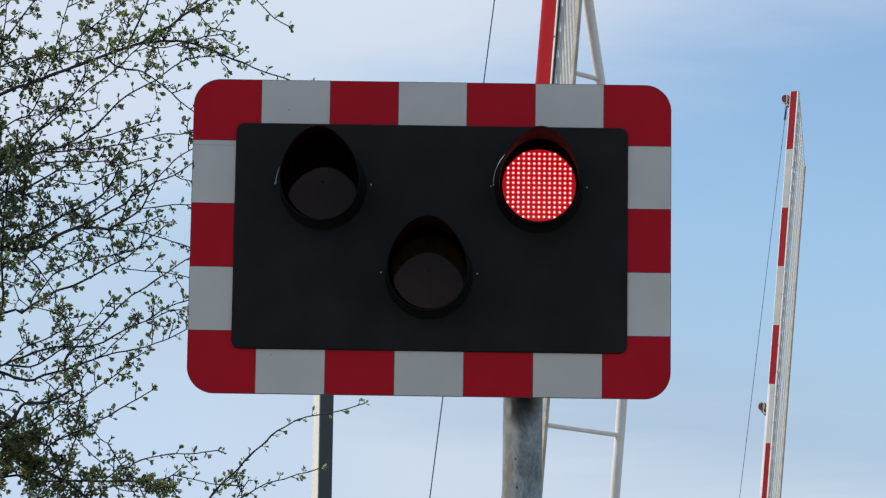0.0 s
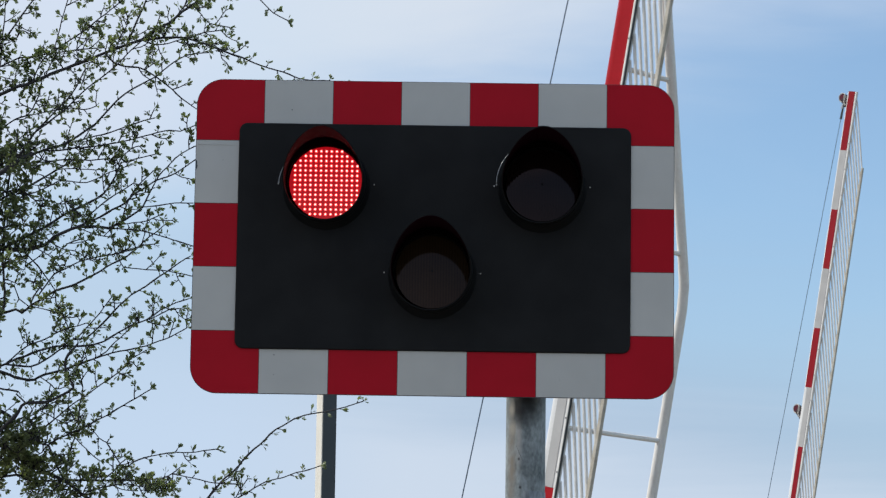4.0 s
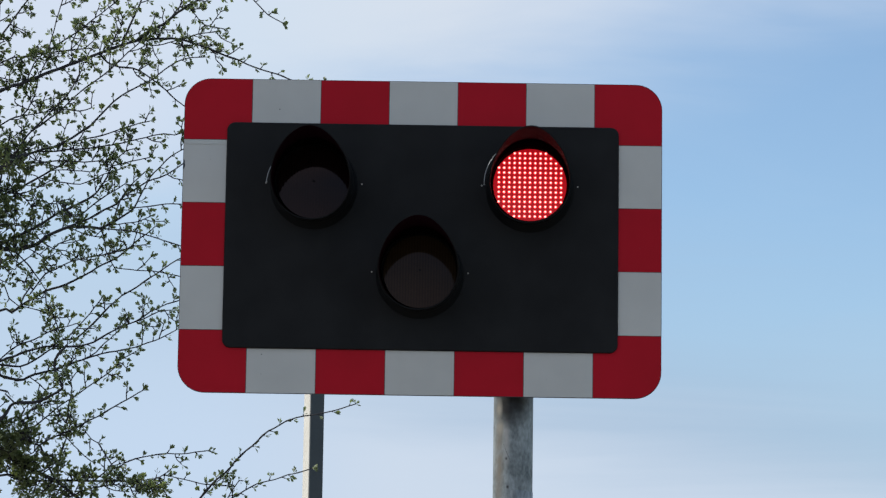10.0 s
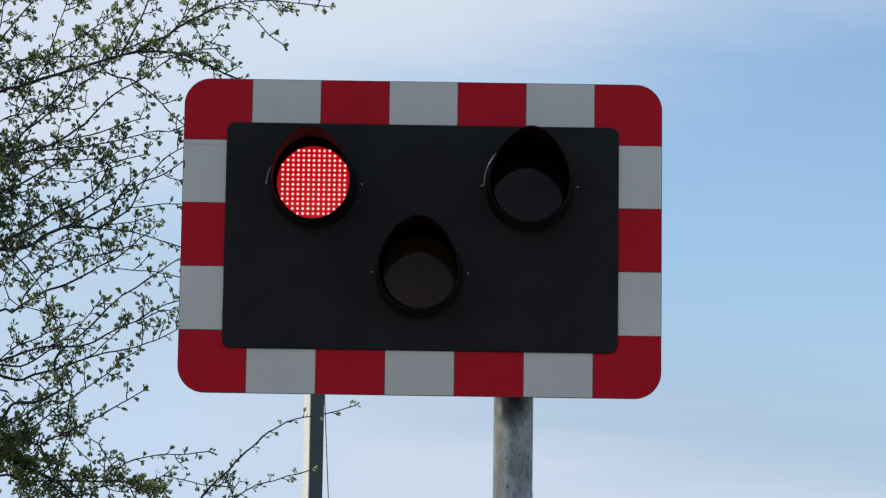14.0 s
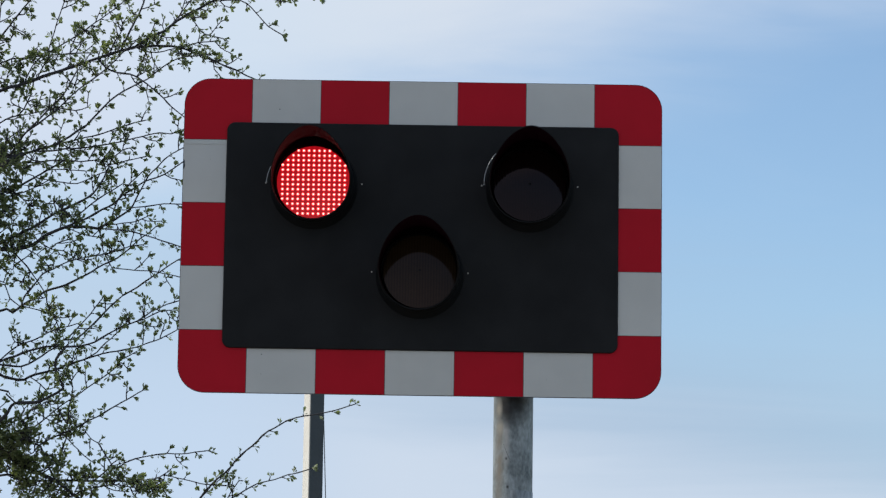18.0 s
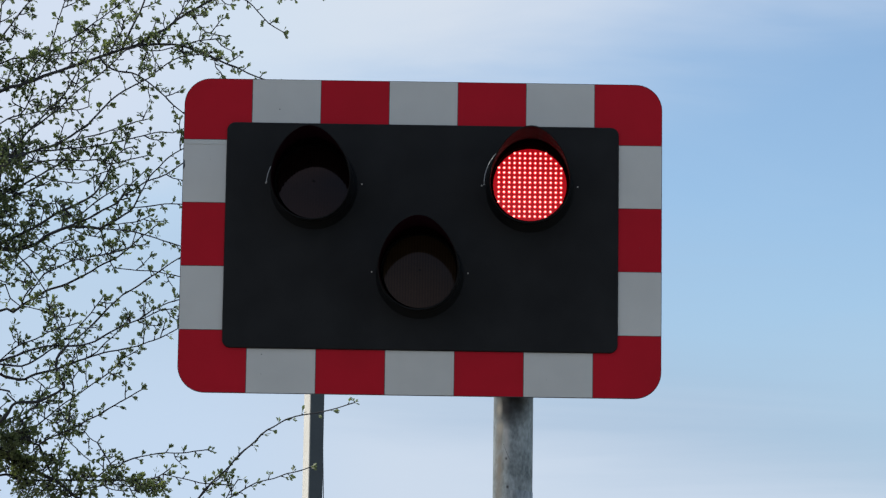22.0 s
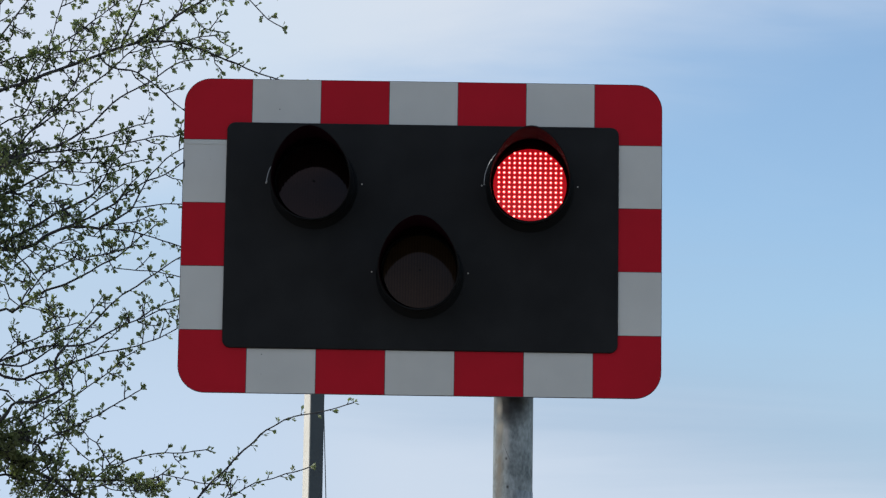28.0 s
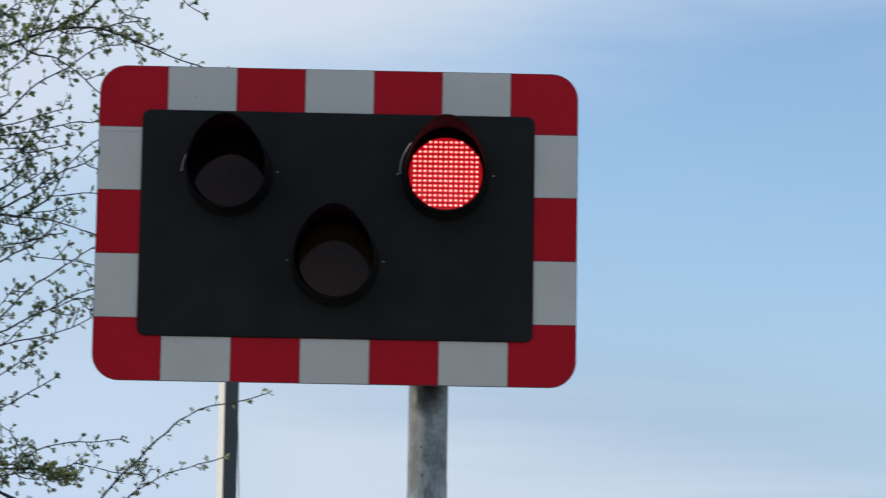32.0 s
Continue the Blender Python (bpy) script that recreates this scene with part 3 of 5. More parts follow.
def build_barrier(place, tip, red_from, lamps, stay, label, truss=True):
    """A boom with red bands, a hanging skirt of rods, a side truss and a wire stay, on its machine cabinet."""
    barrier = thing("crossing_barrier", place, label, "barrier", "lifting barriers of the crossing")
    bm = bmesh.new()
    box(bm, -0.24, 0.24, -0.62, -0.12, 0.0, 1.02, 0.02)
    box(bm, -0.27, 0.27, -0.65, -0.09, 1.02, 1.06, 0.012)
    box(bm, -0.12, 0.12, -0.5, -0.14, 1.06, 1.42, 0.02)
    part("machine_cabinet", bm, CABINET, barrier, "pale grey machine cabinet")
    bm = bmesh.new()
    rod(bm, (0, -0.14, PIVOT_Z), (0, 0.06, PIVOT_Z), 0.05, seg=24)
    part("pivot_shaft", smooth(bm), GALV, barrier)
    bm = bmesh.new()
    extrude(bm, PROFILE, -0.35, JOINT)
    extrude(bm, OUTER, JOINT - 0.002, tip)
    boom = part("boom", smooth(bm, 25), BOOM_WHITE, barrier, "white boom with red bands", pose(0, 0, PIVOT_Z, 0, -83.8, 0))
    # bands: whole sleeves on the inner half, front strips further out
    sleeve = [(y * 1.05, z * 1.02 if z > 0 else z) for y, z in PROFILE] + [(0.003, -0.062), (-0.024, -0.062)]
    strips = {end: [(-0.0318, -0.0565), (-0.0318, end), (-0.0294, end), (-0.0294, -0.0565)] for end in (0.008, 0.030)}
    s = red_from
    while s > 0:
        s -= 1.2
    while s < tip:
        for name, mat, a, b in (("red_band", BOOM_RED if truss else FAR_RED, max(s, 0.1), min(s + 0.6, tip + 0.002)), ("white_band", WHITE_TAPE, max(s + 0.6, 0.1), min(s + 1.2, tip))):
            if b - a > 0.05:
                bm = bmesh.new()
                extrude(bm, sleeve if a < JOINT and name == "red_band" and truss else strips[0.008 if a < JOINT else 0.030], a, b)
                part(name, smooth(bm, 25), mat, boom)
        s += 1.2
    bm = bmesh.new()
    box(bm, 0.3, tip, -0.0315, -0.014, -0.078, -0.0662, 0.0015)
    part("lower_flange", bm, TUBE_WHITE, boom, "pale strip with bolts under the boom")
    if truss:
        bm = bmesh.new()
        box(bm, 0.3, tip, -0.0285, -0.016, -0.0800, -0.0785, 0.0005)
        part("dark_strip", bm, SLATE_PAINT, boom, "thin dark strip under the boom")
    bm = bmesh.new()
    rod(bm, (0, -0.0315, -0.0725), (0, -0.0345, -0.0725), 0.0042, seg=6)
    me = bpy.data.meshes.new("bolt")
    bm.to_mesh(me)
    bm.free()
    for k in range(int((tip - 0.5) / 0.26)):
        part_mesh("bolt", me, SLATE_PAINT, boom, place=Matrix.Translation((0.45 + 0.26 * k, 0, 0)))
    # side truss
    bend, far_end = 3.08, 4.92
    path = [Vector((-0.1, 0.645, -0.02)), Vector((1.2, 0.65, -0.02)), Vector((2.3, 0.650, -0.02)), Vector((2.85, 0.646, -0.02)), Vector((2.97, 0.634, -0.02)), Vector((bend, 0.602, -0.02))]
    path += [Vector((bend + (far_end - bend) * f, 0.602 + (0.02 - 0.602) * f, -0.02)) for f in (0.1, 0.3, 0.55, 0.8, 1.0)]
    if truss:
        bm = bmesh.new()
        tube_path(bm, path, [0.0255] * len(path), 14)
        part("truss_tube", bm, TUBE_WHITE, boom, "bowed white tube beside the boom")
        for s in (0.50, 1.36, 2.22, 3.135, 3.95, 4.62):
            d = 0.645 if s < bend - 0.2 else 0.602 - 0.582 * (s - bend) / (far_end - bend)
            bm = bmesh.new()
            rod(bm, (s, 0.03, -0.02), (s - 0.012, d - 0.012, -0.02), 0.0125, seg=10)
            part("truss_strut", smooth(bm), TUBE_WHITE, boom)
    # wire stay with its mast and end fitting
    (s0, o0), (s1, o1) = stay
    bm = bmesh.new()
    rod(bm, (s0, 0, 0.03), (s0, 0, o0 + 0.02), 0.025, seg=12)
    part("stay_mast", smooth(bm), GALV, boom)
    bm = bmesh.new()
    rod(bm, (s0, 0, o0), (s1 - 0.1, 0, o1 + 0.1 * (o0 - o1) / (s1 - s0)), 0.0031, seg=6)
    part("wire_stay", bm, CABLE, boom, "thin steel wire stay")
    bm = bmesh.new()
    rod(bm, (s1 - 0.13, 0, o1 + 0.008), (s1 + 0.01, 0, o1), 0.013, 0.008, seg=8)
    rod(bm, (s1, 0, o1), (s1 + 0.02, 0, 0.03), 0.008, seg=8)
    part("stay_fitting", bm, SLATE_PAINT, boom)
    bm = bmesh.new()
    rod(bm, (s1 - 0.022, -0.004, o1 + 0.002), (s1 + 0.022, -0.004, o1), 0.017, 0.013, seg=12)
    part("shackle", smooth(bm), ALLOY, boom, "bright steel shackle")
    # red lamps on brackets along the top edge
    for s in lamps:
        u, v = s + 0.008, 0.121
        bm = bmesh.new()
        rod(bm, (u, -0.006, v), (u, 0.022, v), 0.046, 0.040, seg=24)
        drum = part("boom_lamp", smooth(bm), LAMP_DARK, boom, "small dark brown lamp drum with a pale rim")
        bm = bmesh.new()
        tube_path(bm, [Vector((u + 0.0445 * math.cos(a), -0.018, v + 0.0445 * math.sin(a))) for a in [2 * math.pi * k / 24 for k in range(25)]], [0.0048] * 25, 6)
        part("rim", bm, LAMP_GREY, drum, "pale grey rim")
        bm = bmesh.new()
        rod(bm, (s - 0.078, 0.010, 0.046), (s - 0.008, 0.012, 0.112), 0.026, 0.043, seg=14)
        box(bm, s - 0.088, s - 0.016, -0.02, 0.02, 0.0565, 0.066, 0.002)
        part("lamp_bracket", smooth(bm), LAMP_DARK, boom, "dark brown lamp bracket")
        bm = bmesh.new()
        for dx in (-0.038, 0.038):
            rod(bm, (u + dx, -0.024, 0.092), (s - 0.070, -0.030, 0.062 + 0.3 * dx), 0.0046, seg=6)
        part("lamp_stay", bm, LAMP_GREY, boom)
        bm = bmesh.new()
        rod(bm, (u, -0.021, v), (u, -0.006, v), 0.0365, 0.0375, seg=24)
        part("lamp_lens", smooth(bm), LAMP_LENS, boom, "dull red lamp lens")
    # the skirt: rods that hang from the boom, and the rail that joins their feet
    bm = bmesh.new()
    rod(bm, (0, 0, 0.0), (0, 0, -ROD_LENGTH), 0.0078, seg=8)
    smooth(bm)
    me = bpy.data.meshes.new("skirt_rod")
    bm.to_mesh(me)
    bm.free()
    rods = []
    n = int((tip - 0.0815 - 0.7) / ROD_GAP)
    for k in range(n + 1):
        ob = part_mesh("skirt_rod", me, ROD_GREY, boom)
        rods.append((ob, tip - 0.0815 - ROD_GAP * k))
    bm = bmesh.new()
    box(bm, tip - 0.0815 - ROD_GAP * n - 0.05, tip - 0.045, -0.010, 0.010, -0.010, 0.014, 0.003)
    rail = part("skirt_rail", bm, RAIL_DIRTY, boom, "pale bottom rail of the hanging skirt")
    return boom, rods, rail


NEAR = Matrix.Translation((0.174, 7.42, 0)) @ Matrix.Rotation(radians(-AXIS_YAW), 4, "Z")
FAR = Matrix.Translation((2.938, 25.34, 0)) @ Matrix.Rotation(radians(-AXIS_YAW), 4, "Z")
near_barrier = build_barrier(NEAR, 7.74, 2.532, (2.70, 5.7, 7.66), ((-0.15, 0.762), (7.58, 0.205)),
                             "red and white lifting barrier with truss and hanging rod skirt")
far_barrier = build_barrier(FAR, 7.735, 7.14, (4.50, 7.66), ((-0.15, 0.586), (7.58, 0.108)),
                            "red and white lifting barrier with hanging rod skirt, beyond the railway", False)

# ---- hawthorn tree ----
TREE = (-2.5, 2.6)
# each limb: the point about which it sways, and the height at which it leaves the trunk
ARMS_OF_TREE = {"HIGH": ((0.84, 3.985), 3.2), "UPPER": ((0.83, 3.72), 2.9), "MIDDLE": ((0.83, 3.40), 2.6),
         "LOWER": ((0.83, 2.98), 2.3), "LOWEST": ((0.83, 2.62), 1.9)}
# spacing of the tufts, leaf size, leaves in a tuft and chance of a side shoot, by the habit of a branch
HABITS = {"dense": (0.0166, 1.06, (3, 4, 5, 6), 0.36), "leafy": (0.0200, 1.10, (3, 4, 5, 6, 7), 0.28),
          "thin": (0.0265, 1.22, (3, 4, 5, 6, 7), 0.06), "bare": (0.029, 1.15, (3, 4, 4), 0.0)}
boughs = {name: [] for name in ARMS_OF_TREE}
clumps = {name: [] for name in ARMS_OF_TREE}


def bough(limb, radius, habit, behind, *points):
    """One branch of a limb, in metres from the foot of the trunk: behind it, and its points along the hedge and up."""
    boughs[limb].append((radius, habit, behind, points))


def clump(limb, middle, reach, count):
    """A crowd of short leafy shoots round a point of a limb."""
    clumps[limb].append((middle, reach, count))


bough("HIGH", 0.0050, "leafy", 0.03, (0.916, 4.045), (0.988, 4.075), (1.037, 4.096), (1.135, 4.140), (1.193, 4.163), (1.262, 4.195), (1.340, 4.226), (1.389, 4.243))
bough("HIGH", 0.0031, "leafy", 0.03, (1.344, 4.228), (1.358, 4.279), (1.377, 4.324), (1.399, 4.382), (1.409, 4.427))
bough("HIGH", 0.0041, "leafy", 0.03, (1.385, 4.243), (1.438, 4.281), (1.486, 4.308), (1.529, 4.349), (1.584, 4.385), (1.646, 4.427))
bough("HIGH", 0.0033, "leafy", 0.03, (1.389, 4.243), (1.488, 4.253), (1.548, 4.252), (1.618, 4.232), (1.688, 4.205), (1.748, 4.186))
bough("HIGH", 0.0021, "leafy", 0.03, (1.744, 4.187), (1.808, 4.160), (1.888, 4.137), (1.968, 4.112), (2.051, 4.109), (2.110, 4.104))
bough("HIGH", 0.0017, "leafy", 0.03, (1.393, 4.237), (1.429, 4.228), (1.469, 4.230), (1.532, 4.249))
bough("HIGH", 0.0027, "leafy", 0.03, (1.258, 4.190), (1.292, 4.162), (1.333, 4.147), (1.382, 4.144), (1.422, 4.126), (1.463, 4.098))
bough("HIGH", 0.0021, "leafy", 0.03, (1.461, 4.100), (1.503, 4.068), (1.534, 4.038), (1.590, 3.999))
bough("HIGH", 0.0027, "leafy", 0.06, (0.916, 4.260), (0.950, 4.315), (0.975, 4.352), (0.997, 4.383), (1.018, 4.425))
bough("HIGH", 0.0015, "leafy", 0.08, (0.933, 4.207), (0.944, 4.254), (0.950, 4.314))
bough("HIGH", 0.0019, "thin", 0.12, (1.074, 4.223), (1.089, 4.297), (1.101, 4.359), (1.114, 4.408))
bough("HIGH", 0.0025, "dense", 0.08, (0.913, 4.162), (0.978, 4.183), (1.028, 4.192), (1.127, 4.210), (1.226, 4.222))
bough("HIGH", 0.0021, "dense", 0.12, (1.072, 4.223), (1.111, 4.246), (1.179, 4.298), (1.218, 4.330), (1.296, 4.397))
bough("HIGH", 0.0015, "leafy", 0.03, (1.164, 4.154), (1.162, 4.205), (1.171, 4.246), (1.184, 4.277))
bough("HIGH", 0.0019, "leafy", 0.03, (1.056, 4.112), (1.080, 4.165), (1.103, 4.198))
bough("HIGH", 0.0017, "dense", 0.03, (1.006, 4.087), (1.035, 4.149), (1.058, 4.179))
bough("HIGH", 0.0016, "dense", 0.03, (1.242, 4.186), (1.291, 4.211), (1.317, 4.258), (1.336, 4.295))
bough("HIGH", 0.0014, "leafy", 0.03, (1.568, 4.370), (1.595, 4.340), (1.626, 4.308), (1.695, 4.295))
bough("HIGH", 0.0014, "leafy", 0.03, (1.552, 4.254), (1.607, 4.273), (1.666, 4.284))
bough("HIGH", 0.0016, "thin", 0.03, (1.646, 4.427), (1.742, 4.436), (1.802, 4.396), (1.847, 4.352), (1.899, 4.324))
bough("HIGH", 0.0014, "leafy", 0.03, (1.190, 4.155), (1.195, 4.114), (1.184, 4.078))
bough("HIGH", 0.0014, "leafy", 0.03, (1.142, 4.140), (1.165, 4.108), (1.190, 4.092))
bough("HIGH", 0.0012, "leafy", 0.03, (1.532, 4.249), (1.565, 4.211), (1.579, 4.187))
bough("HIGH", 0.0013, "leafy", 0.03, (1.452, 4.281), (1.443, 4.305), (1.450, 4.330))
bough("HIGH", 0.0013, "leafy", 0.03, (1.490, 4.310), (1.478, 4.326), (1.481, 4.346))
bough("HIGH", 0.0018, "leafy", 0.03, (1.646, 4.427), (1.697, 4.450), (1.822, 4.474), (1.958, 4.476), (2.049, 4.474))
bough("HIGH", 0.0015, "leafy", 0.03, (1.822, 4.474), (1.861, 4.450), (1.905, 4.443))
bough("HIGH", 0.0015, "leafy", 0.03, (1.525, 4.347), (1.547, 4.409), (1.557, 4.476))
bough("HIGH", 0.0015, "dense", 0.12, (1.296, 4.397), (1.345, 4.449), (1.377, 4.503))
bough("HIGH", 0.0017, "leafy", 0.03, (1.409, 4.427), (1.432, 4.481))
bough("HIGH", 0.0014, "leafy", 0.12, (1.114, 4.408), (1.129, 4.479))
bough("HIGH", 0.0017, "dense", 0.06, (1.018, 4.425), (1.044, 4.491))
bough("HIGH", 0.0017, "dense", 0.03, (1.506, 4.322), (1.582, 4.442), (1.620, 4.498))
bough("HIGH", 0.0021, "dense", 0.06, (0.823, 3.984), (0.844, 4.177), (0.872, 4.365), (0.882, 4.423))
bough("HIGH", 0.0019, "leafy", 0.08, (0.889, 4.162), (0.894, 4.264), (0.898, 4.370), (0.903, 4.428))
bough("HIGH", 0.0029, "dense", 0.11, (0.752, 4.012), (0.840, 4.033), (0.905, 4.063))
bough("HIGH", 0.0023, "leafy", -0.12, (0.793, 4.079), (0.879, 4.092), (0.949, 4.109))

bough("UPPER", 0.0041, "leafy", -0.01, (0.927, 3.784), (0.993, 3.807), (1.061, 3.830), (1.119, 3.847), (1.168, 3.873), (1.206, 3.900), (1.245, 3.927))
bough("UPPER", 0.0027, "thin", -0.01, (1.245, 3.927), (1.283, 3.972), (1.321, 4.014), (1.369, 4.053), (1.452, 4.099))
bough("UPPER", 0.0019, "thin", -0.01, (1.452, 4.099), (1.495, 4.136), (1.533, 4.165), (1.568, 4.180), (1.635, 4.187))
bough("UPPER", 0.0027, "leafy", -0.01, (0.980, 3.833), (1.039, 3.898), (1.086, 3.953), (1.158, 4.034), (1.203, 4.122))
bough("UPPER", 0.0025, "leafy", -0.01, (1.045, 3.890), (1.096, 3.943), (1.144, 3.984), (1.192, 4.035), (1.230, 4.070))
bough("UPPER", 0.0021, "leafy", -0.01, (1.230, 4.070), (1.269, 4.100), (1.317, 4.144), (1.365, 4.193), (1.405, 4.234))
bough("UPPER", 0.0025, "leafy", 0.12, (0.912, 3.943), (0.990, 3.983), (1.019, 4.030), (1.036, 4.099))
bough("UPPER", 0.0015, "leafy", 0.12, (0.981, 3.976), (1.070, 3.998), (1.149, 4.009), (1.189, 4.004), (1.232, 4.019))
bough("UPPER", 0.0021, "leafy", -0.01, (1.120, 3.841), (1.187, 3.868), (1.305, 3.900), (1.392, 3.935), (1.453, 3.952))
bough("UPPER", 0.0025, "leafy", -0.01, (1.067, 3.812), (1.130, 3.833), (1.247, 3.849), (1.325, 3.862))
bough("UPPER", 0.0019, "leafy", -0.01, (1.325, 3.862), (1.384, 3.877), (1.442, 3.894), (1.501, 3.908), (1.541, 3.905), (1.591, 3.926))
bough("UPPER", 0.0023, "dense", -0.01, (0.935, 3.764), (1.053, 3.788), (1.160, 3.801), (1.229, 3.798), (1.278, 3.803), (1.328, 3.788))
bough("UPPER", 0.0015, "leafy", -0.01, (1.324, 3.788), (1.346, 3.816), (1.375, 3.842), (1.400, 3.851))
bough("UPPER", 0.0014, "leafy", -0.01, (1.328, 3.786), (1.396, 3.807), (1.456, 3.822))
bough("UPPER", 0.0031, "leafy", 0.04, (0.940, 3.677), (1.000, 3.706), (1.068, 3.747), (1.126, 3.782), (1.168, 3.811))
bough("UPPER", 0.0015, "thin", 0.04, (1.075, 3.751), (1.117, 3.738), (1.167, 3.733), (1.216, 3.729), (1.294, 3.765), (1.372, 3.796))
bough("UPPER", 0.0012, "thin", 0.04, (1.046, 3.703), (1.089, 3.714), (1.120, 3.730))
bough("UPPER", 0.0012, "leafy", 0.04, (1.107, 3.766), (1.165, 3.779), (1.244, 3.774))
bough("UPPER", 0.0017, "leafy", -0.01, (0.993, 3.813), (1.019, 3.845), (1.053, 3.886))
bough("UPPER", 0.0082, "dense", 0.10, (0.760, 3.839), (0.887, 3.839), (1.000, 3.827))
bough("UPPER", 0.0087, "dense", -0.10, (0.794, 3.689), (0.917, 3.724), (0.974, 3.763), (1.043, 3.803))
bough("UPPER", 0.0023, "leafy", -0.10, (0.849, 3.681), (0.885, 3.861), (0.903, 4.001), (0.896, 4.081))

bough("MIDDLE", 0.0044, "dense", -0.01, (0.946, 3.489), (1.042, 3.538), (1.080, 3.562), (1.118, 3.587), (1.157, 3.613))
bough("MIDDLE", 0.0031, "leafy", -0.01, (1.153, 3.611), (1.215, 3.640), (1.253, 3.661), (1.282, 3.685), (1.306, 3.721), (1.332, 3.778))
bough("MIDDLE", 0.0052, "dense", -0.01, (0.947, 3.451), (1.024, 3.480), (1.082, 3.501), (1.111, 3.523), (1.149, 3.544), (1.188, 3.560), (1.237, 3.565), (1.300, 3.558))
bough("MIDDLE", 0.0031, "leafy", -0.01, (1.166, 3.554), (1.217, 3.574), (1.265, 3.595), (1.313, 3.626), (1.352, 3.646), (1.380, 3.676))
bough("MIDDLE", 0.0023, "leafy", -0.01, (1.380, 3.676), (1.419, 3.701), (1.457, 3.727), (1.525, 3.754), (1.595, 3.804))
bough("MIDDLE", 0.0021, "leafy", -0.01, (1.213, 3.568), (1.235, 3.608), (1.273, 3.641), (1.321, 3.676), (1.381, 3.718))
bough("MIDDLE", 0.0031, "thin", -0.01, (1.292, 3.556), (1.344, 3.582), (1.382, 3.607), (1.415, 3.635), (1.435, 3.677))
bough("MIDDLE", 0.0019, "thin", -0.01, (1.435, 3.677), (1.470, 3.744), (1.524, 3.807), (1.553, 3.829), (1.593, 3.852))
bough("MIDDLE", 0.0021, "leafy", -0.01, (1.346, 3.584), (1.358, 3.636), (1.374, 3.676), (1.412, 3.723), (1.450, 3.763))
bough("MIDDLE", 0.0015, "thin", -0.01, (1.411, 3.633), (1.460, 3.638), (1.509, 3.648), (1.591, 3.650))
bough("MIDDLE", 0.0019, "leafy", -0.01, (1.311, 3.558), (1.354, 3.556), (1.423, 3.548), (1.473, 3.534), (1.522, 3.521), (1.595, 3.498))
bough("MIDDLE", 0.0019, "leafy", -0.01, (1.305, 3.560), (1.316, 3.526), (1.321, 3.486), (1.338, 3.447), (1.355, 3.422))
bough("MIDDLE", 0.0014, "thin", -0.01, (1.355, 3.422), (1.388, 3.418), (1.457, 3.413), (1.515, 3.410), (1.592, 3.393))
bough("MIDDLE", 0.0014, "leafy", -0.01, (1.334, 3.570), (1.383, 3.577), (1.432, 3.587), (1.471, 3.604))
bough("MIDDLE", 0.0021, "leafy", -0.07, (1.074, 3.315), (1.095, 3.345), (1.122, 3.385), (1.161, 3.405), (1.208, 3.429), (1.266, 3.446))
bough("MIDDLE", 0.0018, "leafy", -0.07, (1.266, 3.446), (1.324, 3.457), (1.382, 3.471), (1.421, 3.488), (1.463, 3.494))
bough("MIDDLE", 0.0014, "leafy", -0.01, (1.118, 3.495), (1.141, 3.484), (1.185, 3.478), (1.221, 3.455), (1.252, 3.442))
bough("MIDDLE", 0.0014, "leafy", -0.01, (1.134, 3.484), (1.160, 3.504), (1.195, 3.516))
bough("MIDDLE", 0.0021, "leafy", -0.01, (1.013, 3.472), (1.056, 3.423), (1.086, 3.388), (1.123, 3.335))
bough("MIDDLE", 0.0014, "leafy", -0.01, (1.047, 3.488), (1.093, 3.463), (1.134, 3.424))
bough("MIDDLE", 0.0014, "leafy", -0.01, (1.190, 3.556), (1.257, 3.535), (1.308, 3.528))
bough("MIDDLE", 0.0023, "dense", 0.01, (0.940, 3.688), (1.015, 3.675), (1.055, 3.635), (1.067, 3.596), (1.058, 3.562))
bough("MIDDLE", 0.0019, "leafy", -0.01, (1.141, 3.663), (1.166, 3.633), (1.206, 3.600), (1.224, 3.580))
bough("MIDDLE", 0.0019, "leafy", 0.01, (0.941, 3.664), (1.015, 3.679), (1.073, 3.702), (1.123, 3.730))
bough("MIDDLE", 0.0015, "dense", -0.01, (1.000, 3.506), (1.006, 3.561), (0.988, 3.617))
bough("MIDDLE", 0.0033, "leafy", 0.02, (0.933, 3.256), (0.934, 3.436), (0.935, 3.619), (0.946, 3.742), (0.970, 3.895))
bough("MIDDLE", 0.0025, "leafy", -0.13, (0.836, 3.218), (0.906, 3.293), (0.955, 3.398))
bough("MIDDLE", 0.0043, "dense", -0.07, (0.797, 3.508), (0.874, 3.525), (0.955, 3.550))
bough("MIDDLE", 0.0021, "leafy", -0.06, (0.834, 3.412), (0.864, 3.511), (0.872, 3.650))

bough("LOWER", 0.0041, "thin", 0.11, (0.934, 3.275), (0.997, 3.278), (1.026, 3.301), (1.064, 3.323), (1.113, 3.354), (1.161, 3.370), (1.220, 3.399))
bough("LOWER", 0.0027, "thin", 0.11, (1.220, 3.399), (1.268, 3.426), (1.307, 3.451), (1.355, 3.477), (1.394, 3.508))
bough("LOWER", 0.0019, "thin", 0.11, (1.394, 3.508), (1.423, 3.538), (1.452, 3.559), (1.485, 3.590))
bough("LOWER", 0.0025, "leafy", 0.11, (1.022, 3.300), (1.036, 3.333), (1.057, 3.365))
bough("LOWER", 0.0019, "thin", 0.07, (0.939, 3.375), (0.991, 3.320), (1.027, 3.292))
